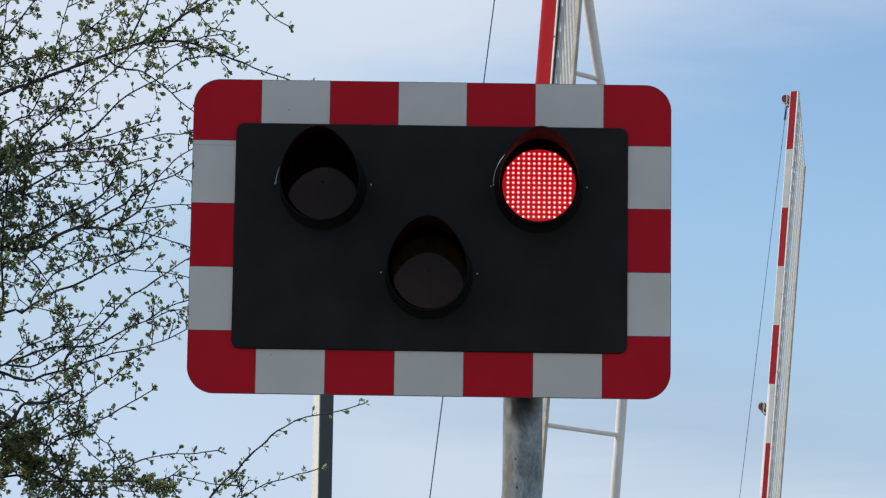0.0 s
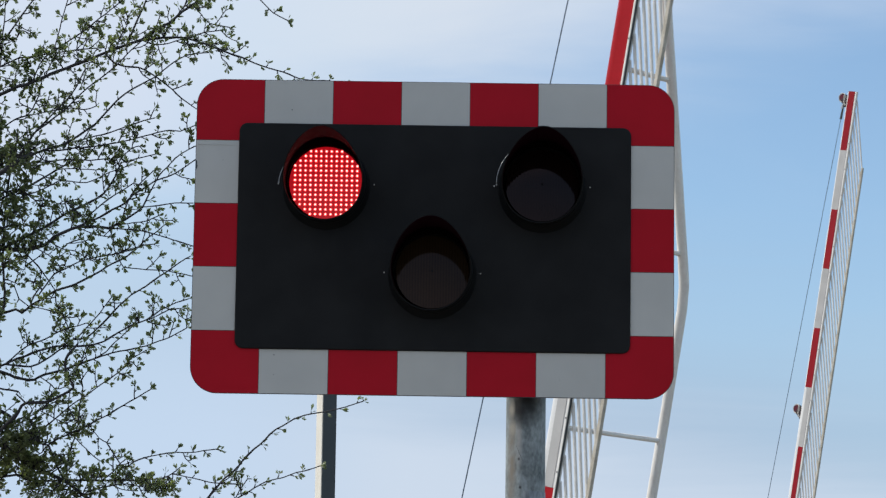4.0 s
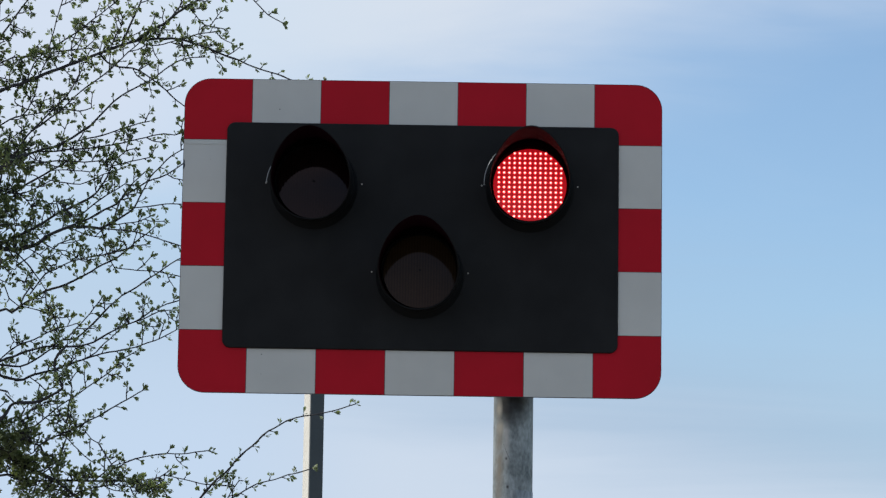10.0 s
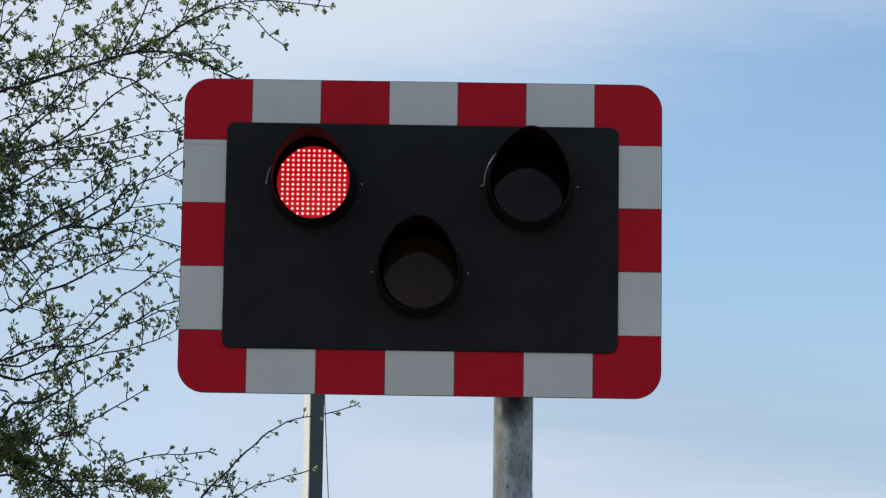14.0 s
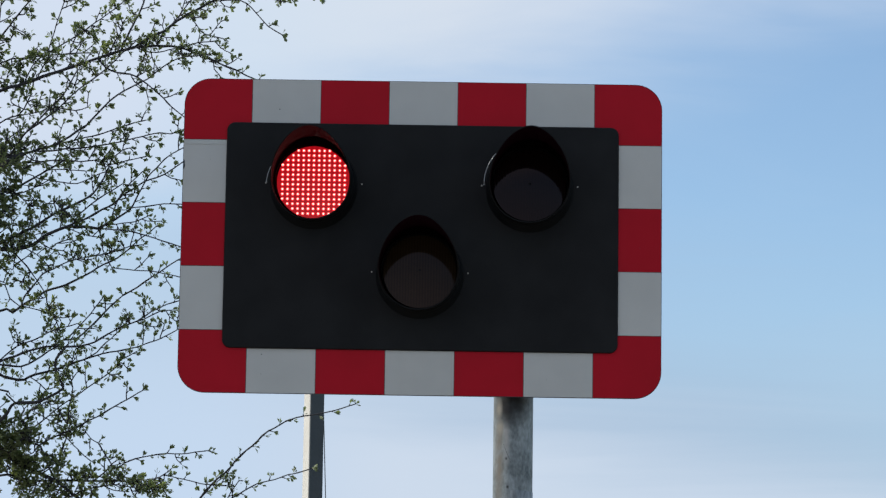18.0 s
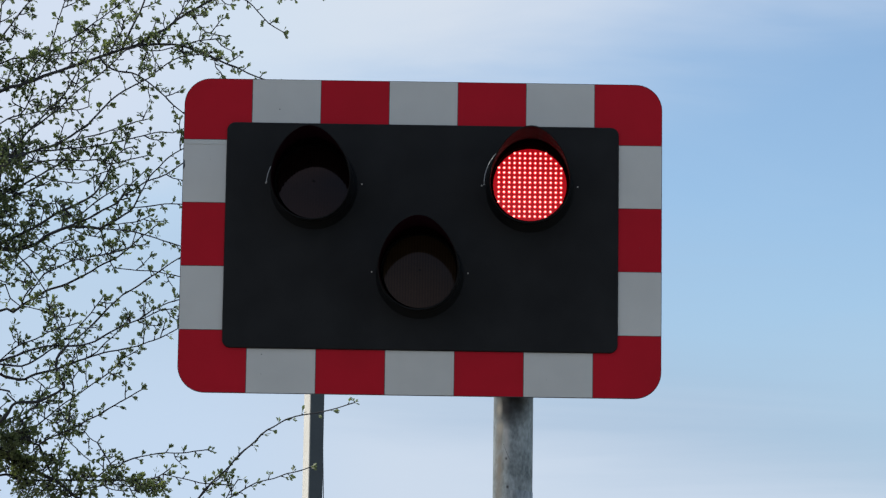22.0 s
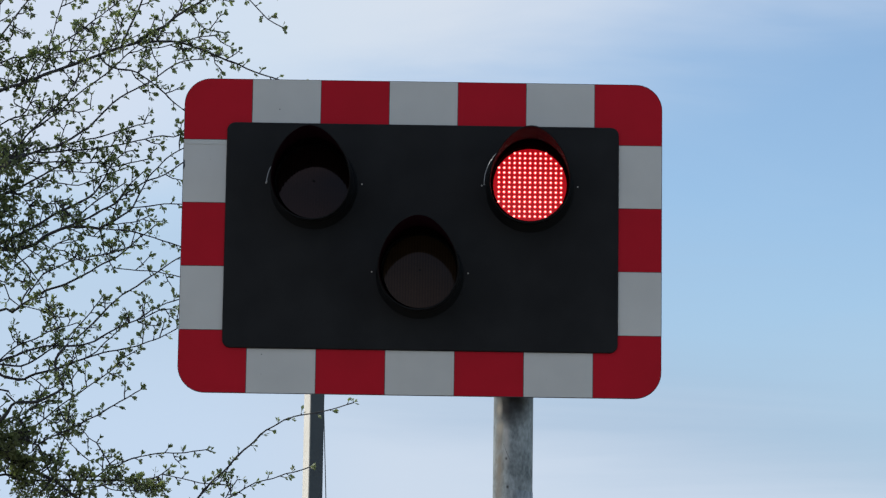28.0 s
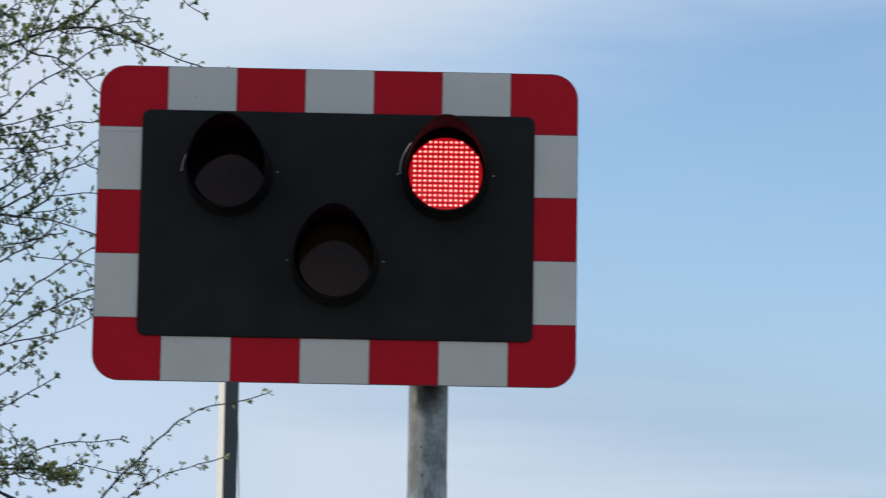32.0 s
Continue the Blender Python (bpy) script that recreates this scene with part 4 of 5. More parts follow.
bough("LOWER", 0.0013, "thin", 0.11, (1.028, 3.303), (1.075, 3.289), (1.115, 3.280))
bough("LOWER", 0.0019, "leafy", 0.11, (1.105, 3.352), (1.114, 3.314), (1.135, 3.284), (1.152, 3.245), (1.167, 3.205), (1.158, 3.171))
bough("LOWER", 0.0019, "leafy", 0.11, (1.159, 3.161), (1.197, 3.196), (1.225, 3.226), (1.282, 3.296), (1.309, 3.333))
bough("LOWER", 0.0014, "leafy", 0.11, (1.166, 3.221), (1.192, 3.231), (1.223, 3.242))
bough("LOWER", 0.0026, "thin", 0.11, (1.182, 3.162), (1.226, 3.190), (1.265, 3.230), (1.303, 3.267), (1.341, 3.307), (1.379, 3.344))
bough("LOWER", 0.0023, "thin", 0.11, (1.379, 3.344), (1.428, 3.374), (1.476, 3.409), (1.544, 3.460), (1.581, 3.481))
bough("LOWER", 0.0035, "thin", -0.09, (0.971, 3.068), (1.038, 3.096), (1.086, 3.116), (1.143, 3.131), (1.211, 3.134), (1.259, 3.135))
bough("LOWER", 0.0025, "leafy", -0.09, (1.259, 3.135), (1.307, 3.149), (1.354, 3.179), (1.402, 3.205), (1.450, 3.225), (1.497, 3.259))
bough("LOWER", 0.0016, "leafy", -0.09, (1.497, 3.259), (1.535, 3.279), (1.595, 3.300))
bough("LOWER", 0.0014, "leafy", -0.09, (1.440, 3.219), (1.478, 3.234), (1.526, 3.260), (1.569, 3.266))
bough("LOWER", 0.0020, "thin", -0.09, (0.974, 3.107), (1.046, 3.131), (1.104, 3.156), (1.151, 3.180), (1.183, 3.196))
bough("LOWER", 0.0029, "leafy", -0.09, (0.972, 3.047), (1.059, 3.061), (1.106, 3.082), (1.153, 3.117), (1.184, 3.135))
bough("LOWER", 0.0041, "thin", 0.08, (0.951, 3.014), (1.029, 3.036), (1.087, 3.057), (1.155, 3.072), (1.194, 3.092))
bough("LOWER", 0.0025, "thin", 0.08, (1.194, 3.092), (1.262, 3.113), (1.320, 3.134), (1.368, 3.144), (1.437, 3.159))
bough("LOWER", 0.0017, "leafy", 0.08, (1.437, 3.159), (1.495, 3.182), (1.534, 3.200), (1.576, 3.223))
bough("LOWER", 0.0017, "leafy", 0.08, (1.197, 3.094), (1.252, 3.113), (1.300, 3.139), (1.328, 3.173), (1.386, 3.226))
bough("LOWER", 0.0046, "bare", -0.17, (0.990, 2.849), (1.036, 2.902), (1.054, 2.925), (1.121, 2.928), (1.168, 2.948), (1.215, 2.981), (1.204, 3.004))
bough("LOWER", 0.0039, "bare", -0.17, (1.204, 3.004), (1.188, 3.039), (1.189, 3.078), (1.207, 3.107), (1.227, 3.129))
bough("LOWER", 0.0031, "bare", -0.17, (1.004, 2.969), (1.024, 2.954), (1.056, 2.925))
bough("LOWER", 0.0015, "leafy", 0.08, (1.075, 3.051), (1.108, 3.022), (1.140, 2.989))
bough("LOWER", 0.0023, "leafy", 0.03, (0.963, 2.778), (1.033, 2.818), (1.092, 2.862), (1.147, 2.908), (1.194, 2.948), (1.251, 2.988), (1.299, 3.024))
bough("LOWER", 0.0018, "dense", 0.03, (1.299, 3.024), (1.346, 3.058), (1.375, 3.088), (1.403, 3.130))
bough("LOWER", 0.0022, "leafy", -0.10, (1.226, 2.868), (1.232, 2.932), (1.240, 2.991), (1.218, 3.059))
bough("LOWER", 0.0013, "leafy", 0.08, (1.234, 3.107), (1.226, 3.130), (1.237, 3.156))
bough("LOWER", 0.0044, "thin", -0.13, (0.840, 3.006), (0.880, 3.069), (0.927, 3.167), (0.953, 3.234))
bough("LOWER", 0.0058, "dense", 0.10, (0.794, 2.953), (0.873, 2.950), (0.920, 2.937), (0.972, 2.908))
bough("LOWER", 0.0021, "leafy", 0.10, (0.832, 2.981), (0.852, 3.080), (0.844, 3.179))

bough("LOWEST", 0.0016, "dense", -0.08, (0.982, 2.859), (1.054, 2.888), (1.091, 2.913), (1.141, 2.941))
bough("LOWEST", 0.0026, "leafy", -0.07, (1.106, 2.795), (1.161, 2.819), (1.199, 2.835), (1.237, 2.855), (1.284, 2.879), (1.322, 2.899))
bough("LOWEST", 0.0021, "thin", -0.07, (1.322, 2.899), (1.360, 2.924), (1.398, 2.948), (1.468, 2.990))
bough("LOWEST", 0.0012, "thin", 0.13, (1.107, 2.888), (1.166, 2.887), (1.191, 2.877))
bough("LOWEST", 0.0029, "leafy", 0.10, (1.166, 2.687), (1.170, 2.750), (1.182, 2.799), (1.194, 2.838), (1.204, 2.884))
bough("LOWEST", 0.0013, "thin", 0.10, (1.208, 2.819), (1.240, 2.796), (1.283, 2.761))
bough("LOWEST", 0.0012, "leafy", -0.07, (1.276, 2.844), (1.296, 2.821), (1.323, 2.806))
bough("LOWEST", 0.0021, "leafy", -0.05, (1.380, 2.723), (1.412, 2.741), (1.450, 2.757), (1.498, 2.768))
bough("LOWEST", 0.0015, "leafy", -0.05, (1.498, 2.768), (1.556, 2.778), (1.614, 2.779), (1.695, 2.790))
bough("LOWEST", 0.0035, "dense", 0.12, (0.958, 2.705), (1.075, 2.691), (1.173, 2.693), (1.290, 2.695), (1.412, 2.696))
bough("LOWEST", 0.0021, "dense", 0.01, (1.222, 2.628), (1.264, 2.652), (1.312, 2.661), (1.370, 2.673), (1.450, 2.663))
bough("LOWEST", 0.0019, "dense", 0.12, (1.296, 2.695), (1.329, 2.725), (1.347, 2.750), (1.368, 2.766))
bough("LOWEST", 0.0018, "dense", 0.12, (1.412, 2.696), (1.457, 2.701), (1.505, 2.708), (1.534, 2.722), (1.561, 2.744))
bough("LOWEST", 0.0014, "leafy", 0.12, (1.529, 2.714), (1.623, 2.703), (1.682, 2.690), (1.754, 2.688))
bough("LOWEST", 0.0053, "dense", 0.05, (0.944, 2.780), (1.043, 2.742), (1.172, 2.682), (1.281, 2.610), (1.438, 2.554), (1.597, 2.546))
bough("LOWEST", 0.0033, "bare", 0.05, (1.597, 2.546), (1.663, 2.631), (1.706, 2.684), (1.754, 2.729), (1.782, 2.763))
bough("LOWEST", 0.0026, "bare", 0.05, (1.782, 2.763), (1.820, 2.803), (1.858, 2.837), (1.896, 2.872), (1.954, 2.908))
bough("LOWEST", 0.0019, "bare", 0.05, (1.954, 2.908), (2.012, 2.927), (2.090, 2.940), (2.148, 2.958), (2.193, 2.973))
bough("LOWEST", 0.0023, "bare", 0.05, (1.597, 2.546), (1.651, 2.549), (1.713, 2.587))
bough("LOWEST", 0.0023, "leafy", 0.05, (1.713, 2.587), (1.756, 2.626), (1.804, 2.656), (1.862, 2.690))
bough("LOWEST", 0.0016, "bare", 0.05, (1.862, 2.690), (1.920, 2.707), (1.968, 2.723), (2.006, 2.731), (2.047, 2.747))
bough("LOWEST", 0.0015, "dense", 0.05, (1.659, 2.631), (1.691, 2.670), (1.735, 2.702))
bough("LOWEST", 0.0015, "dense", 0.05, (1.766, 2.628), (1.775, 2.663), (1.799, 2.699))
bough("LOWEST", 0.0039, "dense", -0.08, (0.825, 2.822), (0.922, 2.808), (1.020, 2.767))
bough("LOWEST", 0.0029, "dense", 0.11, (0.823, 2.687), (0.899, 2.747), (0.955, 2.806))

clump("HIGH", (1.077, 4.187), (0.055, 0.030), 7)
clump("HIGH", (1.215, 4.311), (0.068, 0.035), 9)
clump("HIGH", (1.303, 4.231), (0.035, 0.040), 6)
clump("HIGH", (1.550, 4.251), (0.035, 0.025), 4)
clump("HIGH", (1.619, 4.244), (0.035, 0.040), 4)
clump("HIGH", (0.977, 4.094), (0.065, 0.055), 10)
clump("HIGH", (1.018, 4.176), (0.088, 0.035), 6)
clump("HIGH", (1.440, 4.278), (0.035, 0.030), 3)
clump("HIGH", (1.662, 4.224), (0.033, 0.023), 3)
clump("HIGH", (1.217, 4.138), (0.035, 0.025), 3)
clump("HIGH", (0.994, 4.307), (0.040, 0.055), 3)
clump("HIGH", (1.414, 4.161), (0.025, 0.040), 3)
clump("HIGH", (1.379, 4.334), (0.050, 0.035), 3)
clump("HIGH", (0.800, 4.183), (0.120, 0.164), 75)
clump("UPPER", (0.981, 3.833), (0.050, 0.063), 11)
clump("UPPER", (1.103, 4.005), (0.063, 0.035), 6)
clump("UPPER", (0.993, 4.044), (0.070, 0.033), 5)
clump("UPPER", (1.168, 3.815), (0.040, 0.035), 8)
clump("UPPER", (1.246, 3.842), (0.035, 0.025), 4)
clump("UPPER", (1.316, 3.805), (0.035, 0.030), 5)
clump("UPPER", (0.990, 3.742), (0.050, 0.050), 9)
clump("UPPER", (1.319, 3.717), (0.038, 0.020), 3)
clump("UPPER", (1.066, 3.824), (0.075, 0.045), 4)
clump("UPPER", (1.072, 3.748), (0.100, 0.035), 5)
clump("UPPER", (1.392, 3.897), (0.035, 0.020), 3)
clump("UPPER", (0.829, 3.850), (0.116, 0.126), 125)
clump("MIDDLE", (1.008, 3.633), (0.070, 0.060), 18)
clump("MIDDLE", (1.100, 3.624), (0.055, 0.038), 8)
clump("MIDDLE", (0.998, 3.533), (0.055, 0.055), 14)
clump("MIDDLE", (1.071, 3.504), (0.055, 0.035), 8)
clump("MIDDLE", (1.185, 3.614), (0.050, 0.030), 4)
clump("MIDDLE", (0.995, 3.428), (0.038, 0.045), 7)
clump("MIDDLE", (1.234, 3.483), (0.033, 0.033), 4)
clump("MIDDLE", (1.122, 3.436), (0.038, 0.035), 4)
clump("MIDDLE", (1.007, 3.368), (0.045, 0.030), 4)
clump("MIDDLE", (1.327, 3.468), (0.035, 0.030), 3)
clump("MIDDLE", (1.385, 3.495), (0.020, 0.020), 2)
clump("MIDDLE", (0.833, 3.541), (0.120, 0.164), 110)
clump("LOWER", (1.143, 3.291), (0.028, 0.028), 7)
clump("LOWER", (1.164, 3.189), (0.030, 0.050), 5)
clump("LOWER", (1.044, 3.158), (0.035, 0.018), 3)
clump("LOWER", (1.397, 3.222), (0.030, 0.023), 4)
clump("LOWER", (1.125, 3.080), (0.020, 0.055), 3)
clump("LOWER", (1.387, 3.088), (0.023, 0.025), 3)
clump("LOWER", (1.346, 3.046), (0.025, 0.018), 2)
clump("LOWER", (1.235, 2.990), (0.060, 0.030), 6)
clump("LOWER", (0.839, 3.165), (0.120, 0.183), 62)
clump("LOWEST", (1.030, 2.838), (0.061, 0.042), 32)
clump("LOWEST", (1.106, 2.777), (0.087, 0.055), 30)
clump("LOWEST", (1.034, 2.733), (0.056, 0.055), 40)
clump("LOWEST", (1.159, 2.930), (0.065, 0.025), 6)
clump("LOWEST", (1.202, 2.817), (0.030, 0.038), 4)
clump("LOWEST", (1.263, 2.842), (0.028, 0.019), 4)
clump("LOWEST", (1.186, 2.710), (0.065, 0.042), 12)
clump("LOWEST", (1.263, 2.711), (0.043, 0.030), 6)
clump("LOWEST", (1.354, 2.707), (0.035, 0.034), 9)
clump("LOWEST", (1.442, 2.685), (0.052, 0.025), 12)
clump("LOWEST", (1.511, 2.659), (0.052, 0.025), 13)
clump("LOWEST", (1.111, 2.649), (0.095, 0.030), 26)
clump("LOWEST", (1.285, 2.640), (0.065, 0.019), 5)
clump("LOWEST", (0.877, 2.774), (0.120, 0.154), 135)
clump("HIGH", (1.228, 4.423), (0.151, 0.050), 10)
clump("HIGH", (1.585, 4.434), (0.075, 0.050), 6)
clump("HIGH", (1.009, 4.430), (0.075, 0.050), 6)


def spline(points, step):
    """Points along a smooth curve through the given ones."""
    p = [points[0] * 2 - points[1]] + list(points) + [points[-1] * 2 - points[-2]]
    made = []
    for i in range(1, len(p) - 2):
        a, b, c, d = p[i - 1:i + 3]
        n = max(2, int((c - b).length / step))
        for k in range(n):
            t = k / n
            made.append(0.5 * ((2 * b) + (c - a) * t + (2 * a - 5 * b + 4 * c - d) * t * t + (3 * b - a - 3 * c + d) * t ** 3))
    made.append(points[-1])
    return made


def flat_distance(a, b):
    return math.hypot(a.x - b.x, a.z - b.z)


class Leaves:
    """Gathers small wedge-shaped lobed leaves into one mesh."""
    # along, across, lift: a narrow foot, widening to three lobes
    OUTLINE = ((0, 0.03, 0), (0.30, 0.10, 0.01), (0.60, 0.27, 0.07), (0.86, 0.32, 0.08), (0.85, 0.16, 0.02), (1.04, 0.12, -0.04),
               (1.04, -0.12, -0.04), (0.85, -0.16, 0.02), (0.86, -0.32, 0.08), (0.60, -0.27, 0.07), (0.30, -0.10, 0.01), (0, -0.03, 0))
    FACES = ((0, 1, 10, 11), (1, 2, 4, 7, 9, 10), (2, 3, 4), (7, 8, 9), (4, 5, 6, 7))

    def __init__(self):
        self.verts, self.faces = [], []

    def leaf(self, at, way, size, rng):
        side_way = way.cross(Vector((rng.uniform(-1, 1), rng.uniform(-1, 1), rng.uniform(-1, 1))))
        if side_way.length < 1e-3:
            side_way = Vector((1, 0, 0))
        side_way.normalize()
        up = side_way.cross(way)
        n, broad, curl = len(self.verts), rng.uniform(0.56, 0.92), rng.uniform(0.4, 2.2)
        for a, b, c in self.OUTLINE:
            self.verts.append(at + size * (way * a + side_way * b * broad + up * c * curl))
        self.faces += [tuple(n + k for k in f) for f in self.FACES]

    def tuft(self, at, way, rng, scale=1.0, crowd=(3, 4, 5, 6)):
        """A bud that has opened into a fan of leaves."""
        for k in range(rng.choice(crowd)):
            w = (way + Vector((rng.gauss(0, 0.40), rng.gauss(0, 0.50), rng.gauss(0.10, 0.38)))).normalized()
            self.leaf(at + w * 0.0015, w, rng.uniform(0.0112, 0.0214) * scale, rng)

    def mesh(self, name):
        me = bpy.data.meshes.new(name)
        me.from_pydata([tuple(v) for v in self.verts], [], self.faces)
        return me


def grow(points, r0, r1, habit, leaves, rng, bm, depth=0, wood=None):
    """A branch along points, with its spurs, tufts of leaves and a few side shoots."""
    gap, leaf_scale, crowd, shoots = HABITS[habit]
    pts = spline(points, 0.020 if depth == 0 else 0.012)
    off, amp = rng.uniform(0, 100), 0.0034
    n = len(pts)
    pts = [p + Vector((noise.noise((off, i * 0.45, 0)), 1.6 * noise.noise((off, i * 0.36, 5)), noise.noise((off, i * 0.45, 9)))) * amp * min(1, i / 3, (n - 1 - i) / 2)
           for i, p in enumerate(pts)]
    if wood is not None:
        wood += pts
    radii = [1.33 * (r0 + (r1 - r0) * i / (n - 1)) * (1.25 if rng.random() < 0.14 else 1.0) for i in range(n)]
    tube_path(bm, pts, radii, 7 if r0 > 0.003 else 5)
    flip = rng.choice((-1, 1))
    gone, next_tuft = 0.0, rng.uniform(0.2, 0.9) * gap
    for i in range(1, n):
        seg = pts[i] - pts[i - 1]
        gone += seg.length
        if gone < next_tuft:
            continue
        way = seg.normalized()
        across = Vector((-way.z, 0, way.x)) * flip
        next_tuft = gone + gap * rng.uniform(0.45, 1.6)
        flip = -flip if rng.random() < 0.8 else flip
        w = (across * rng.uniform(0.6, 1.1) + way * rng.uniform(0.25, 0.9) + Vector((0, rng.gauss(0, 0.45), 0.18))).normalized()
        if depth == 0 and rng.random() < shoots:
            size = rng.uniform(0.030, 0.075)
            mid = pts[i] + w * size * 0.5
            end = mid + (w + Vector((0.2, rng.gauss(0, 0.2), 0.3))).normalized() * size * 0.5
            grow([pts[i], mid, end], min(0.0017, r0), 0.0012, habit if habit == "dense" else "leafy", leaves, rng, bm, 1)
        else:
            spur = pts[i] + w * rng.uniform(0.004, 0.017)
            tube_path(bm, [pts[i], pts[i].lerp(spur, 0.5) + way * 0.001, spur], [0.0020, 0.0018, 0.0016], 4)
            leaves.tuft(spur, w, rng, rng.uniform(0.8, 1.15) * leaf_scale, crowd)
            if habit != "bare" and rng.random() < 0.3:
                leaves.tuft(pts[i].lerp(spur, 0.4), (w - way * 0.6).normalized(), rng, 0.75 * leaf_scale, (1, 2, 3))
    leaves.tuft(pts[-1], (pts[-1] - pts[-2]).normalized(), rng, leaf_scale, crowd)


def build_tree():
    rng = random.Random(11)
    tree = thing("hawthorn_tree", Matrix.Translation((TREE[0], TREE[1], 0)),
                 "leggy hawthorn with dark twigs and fresh green leaf tufts", "tree")
    trunk_points = [Vector((-0.05, 0.15, -0.05)), Vector((0.0, 0.12, 0.8)), Vector((0.1, 0.05, 1.7)), Vector((0.05, 0.0, 2.6)), Vector((0.2, 0.0, 3.4)), Vector((0.15, 0.05, 4.3)), Vector((0.35, 0.1, 5.2))]
    pts = spline(trunk_points, 0.08)
    pts = [p + Vector((noise.noise((i * 0.3, 1, 0)), noise.noise((i * 0.3, 5, 0)), 0)) * 0.03 for i, p in enumerate(pts)]
    bm = bmesh.new()
    tube_path(bm, pts, [0.085 * (1 - 0.75 * i / (len(pts) - 1)) + (0.05 * max(0, 1 - i / 5)) for i in range(len(pts))], 14)
    part("trunk", bm, BARK, tree, "dark fissured hawthorn trunk")
    made = {}
    for name, (joint, fork) in ARMS_OF_TREE.items():
        base = Vector((joint[0], 0, joint[1]))
        start = min(pts, key=lambda p: abs(p.z - fork))
        bm = bmesh.new()
        crotch = Vector((-0.50, rng.uniform(-0.05, 0.05), (start.z - base.z) * 0.55))
        stem = spline([start - base, (start - base).lerp(crotch, 0.5) + Vector((0, 0, -0.03)), crotch], 0.05)
        tube_path(bm, stem, [0.034 - 0.018 * i / (len(stem) - 1) for i in range(len(stem))], 10)
        limb = part("limb", bm, BARK, tree, "swaying limb reaching out from the trunk", Matrix.Translation(base))
        made[name] = limb
        wood = []
        for radius, habit, behind, spots in boughs[name]:
            line = [Vector((a, behind, b)) - base for a, b in spots]
            tip = radius * 0.7
            near = min(wood, key=lambda p: flat_distance(p, line[0])) if wood else None
            if near and flat_distance(near, line[0]) < 0.05:
                line[0] = near
            elif line[0].x < 0.19:
                back = line[0] - (line[1] - line[0]).normalized() * 0.20
                line = [crotch, back.lerp(crotch, 0.25)] + line
                radius *= 1.35
            elif near and flat_distance(near, line[0]) < 0.13:
                line = [near] + line
            leaves, bm = Leaves(), bmesh.new()
            grow(line, radius, max(0.0015, tip), habit, leaves, rng, bm, wood=wood)
            part("branch", bm, BARK, limb)
            part_mesh("foliage", leaves.mesh("foliage"), LEAF, limb, "tufts of small lobed spring leaves")
        for (mx, mz), (rx, rz), count in clumps[name]:
            leaves, bm = Leaves(), bmesh.new()
            for k in range(count):
                a, d = rng.uniform(0, 2 * math.pi), math.sqrt(rng.random())
                end = Vector((mx + rx * d * math.cos(a), 0, mz + rz * d * math.sin(a))) - base
                root = min(wood, key=lambda p: flat_distance(p, end) + 0.02 * rng.random())
                end.y = root.y + rng.gauss(0, 0.05)
                if (end - root).length < 0.015:
                    end += Vector((0.012, 0.0, 0.016))
                mid = root.lerp(end, 0.5) + Vector((rng.gauss(0, 0.008), rng.gauss(0, 0.008), rng.gauss(0.004, 0.008)))
                grow([root, mid, end], 0.0017, 0.0012, "dense", leaves, rng, bm, 1)
                leaves.tuft(end, (end - mid).normalized(), rng, 1.0, (4, 5, 6))
            tagged(part("brushwood", bm, BARK, limb), kind="stuff")
            tagged(part_mesh("foliage", leaves.mesh("foliage"), LEAF, limb), kind="stuff")
    # the rest of the crown, away from the crossing
    for k in range(16):
        a, z = rng.uniform(95, 300), rng.uniform(2.0, 4.9)
        start = min(pts, key=lambda p: abs(p.z - z))
        way = Vector((math.cos(radians(a)), math.sin(radians(a)) * 0.9, rng.uniform(0.1, 0.6))).normalized()
        size = rng.uniform(0.8, 1.5)
        leaves, bm = Leaves(), bmesh.new()
        grow([start, start + way * size * 0.5 + Vector((0, 0, 0.08)), start + way * size], 0.018, 0.003, "dense", leaves, rng, bm)
        part("branch", bm, BARK, tree)
        part_mesh("foliage", leaves.mesh("foliage"), LEAF, tree)
    return made


limbs = build_tree()

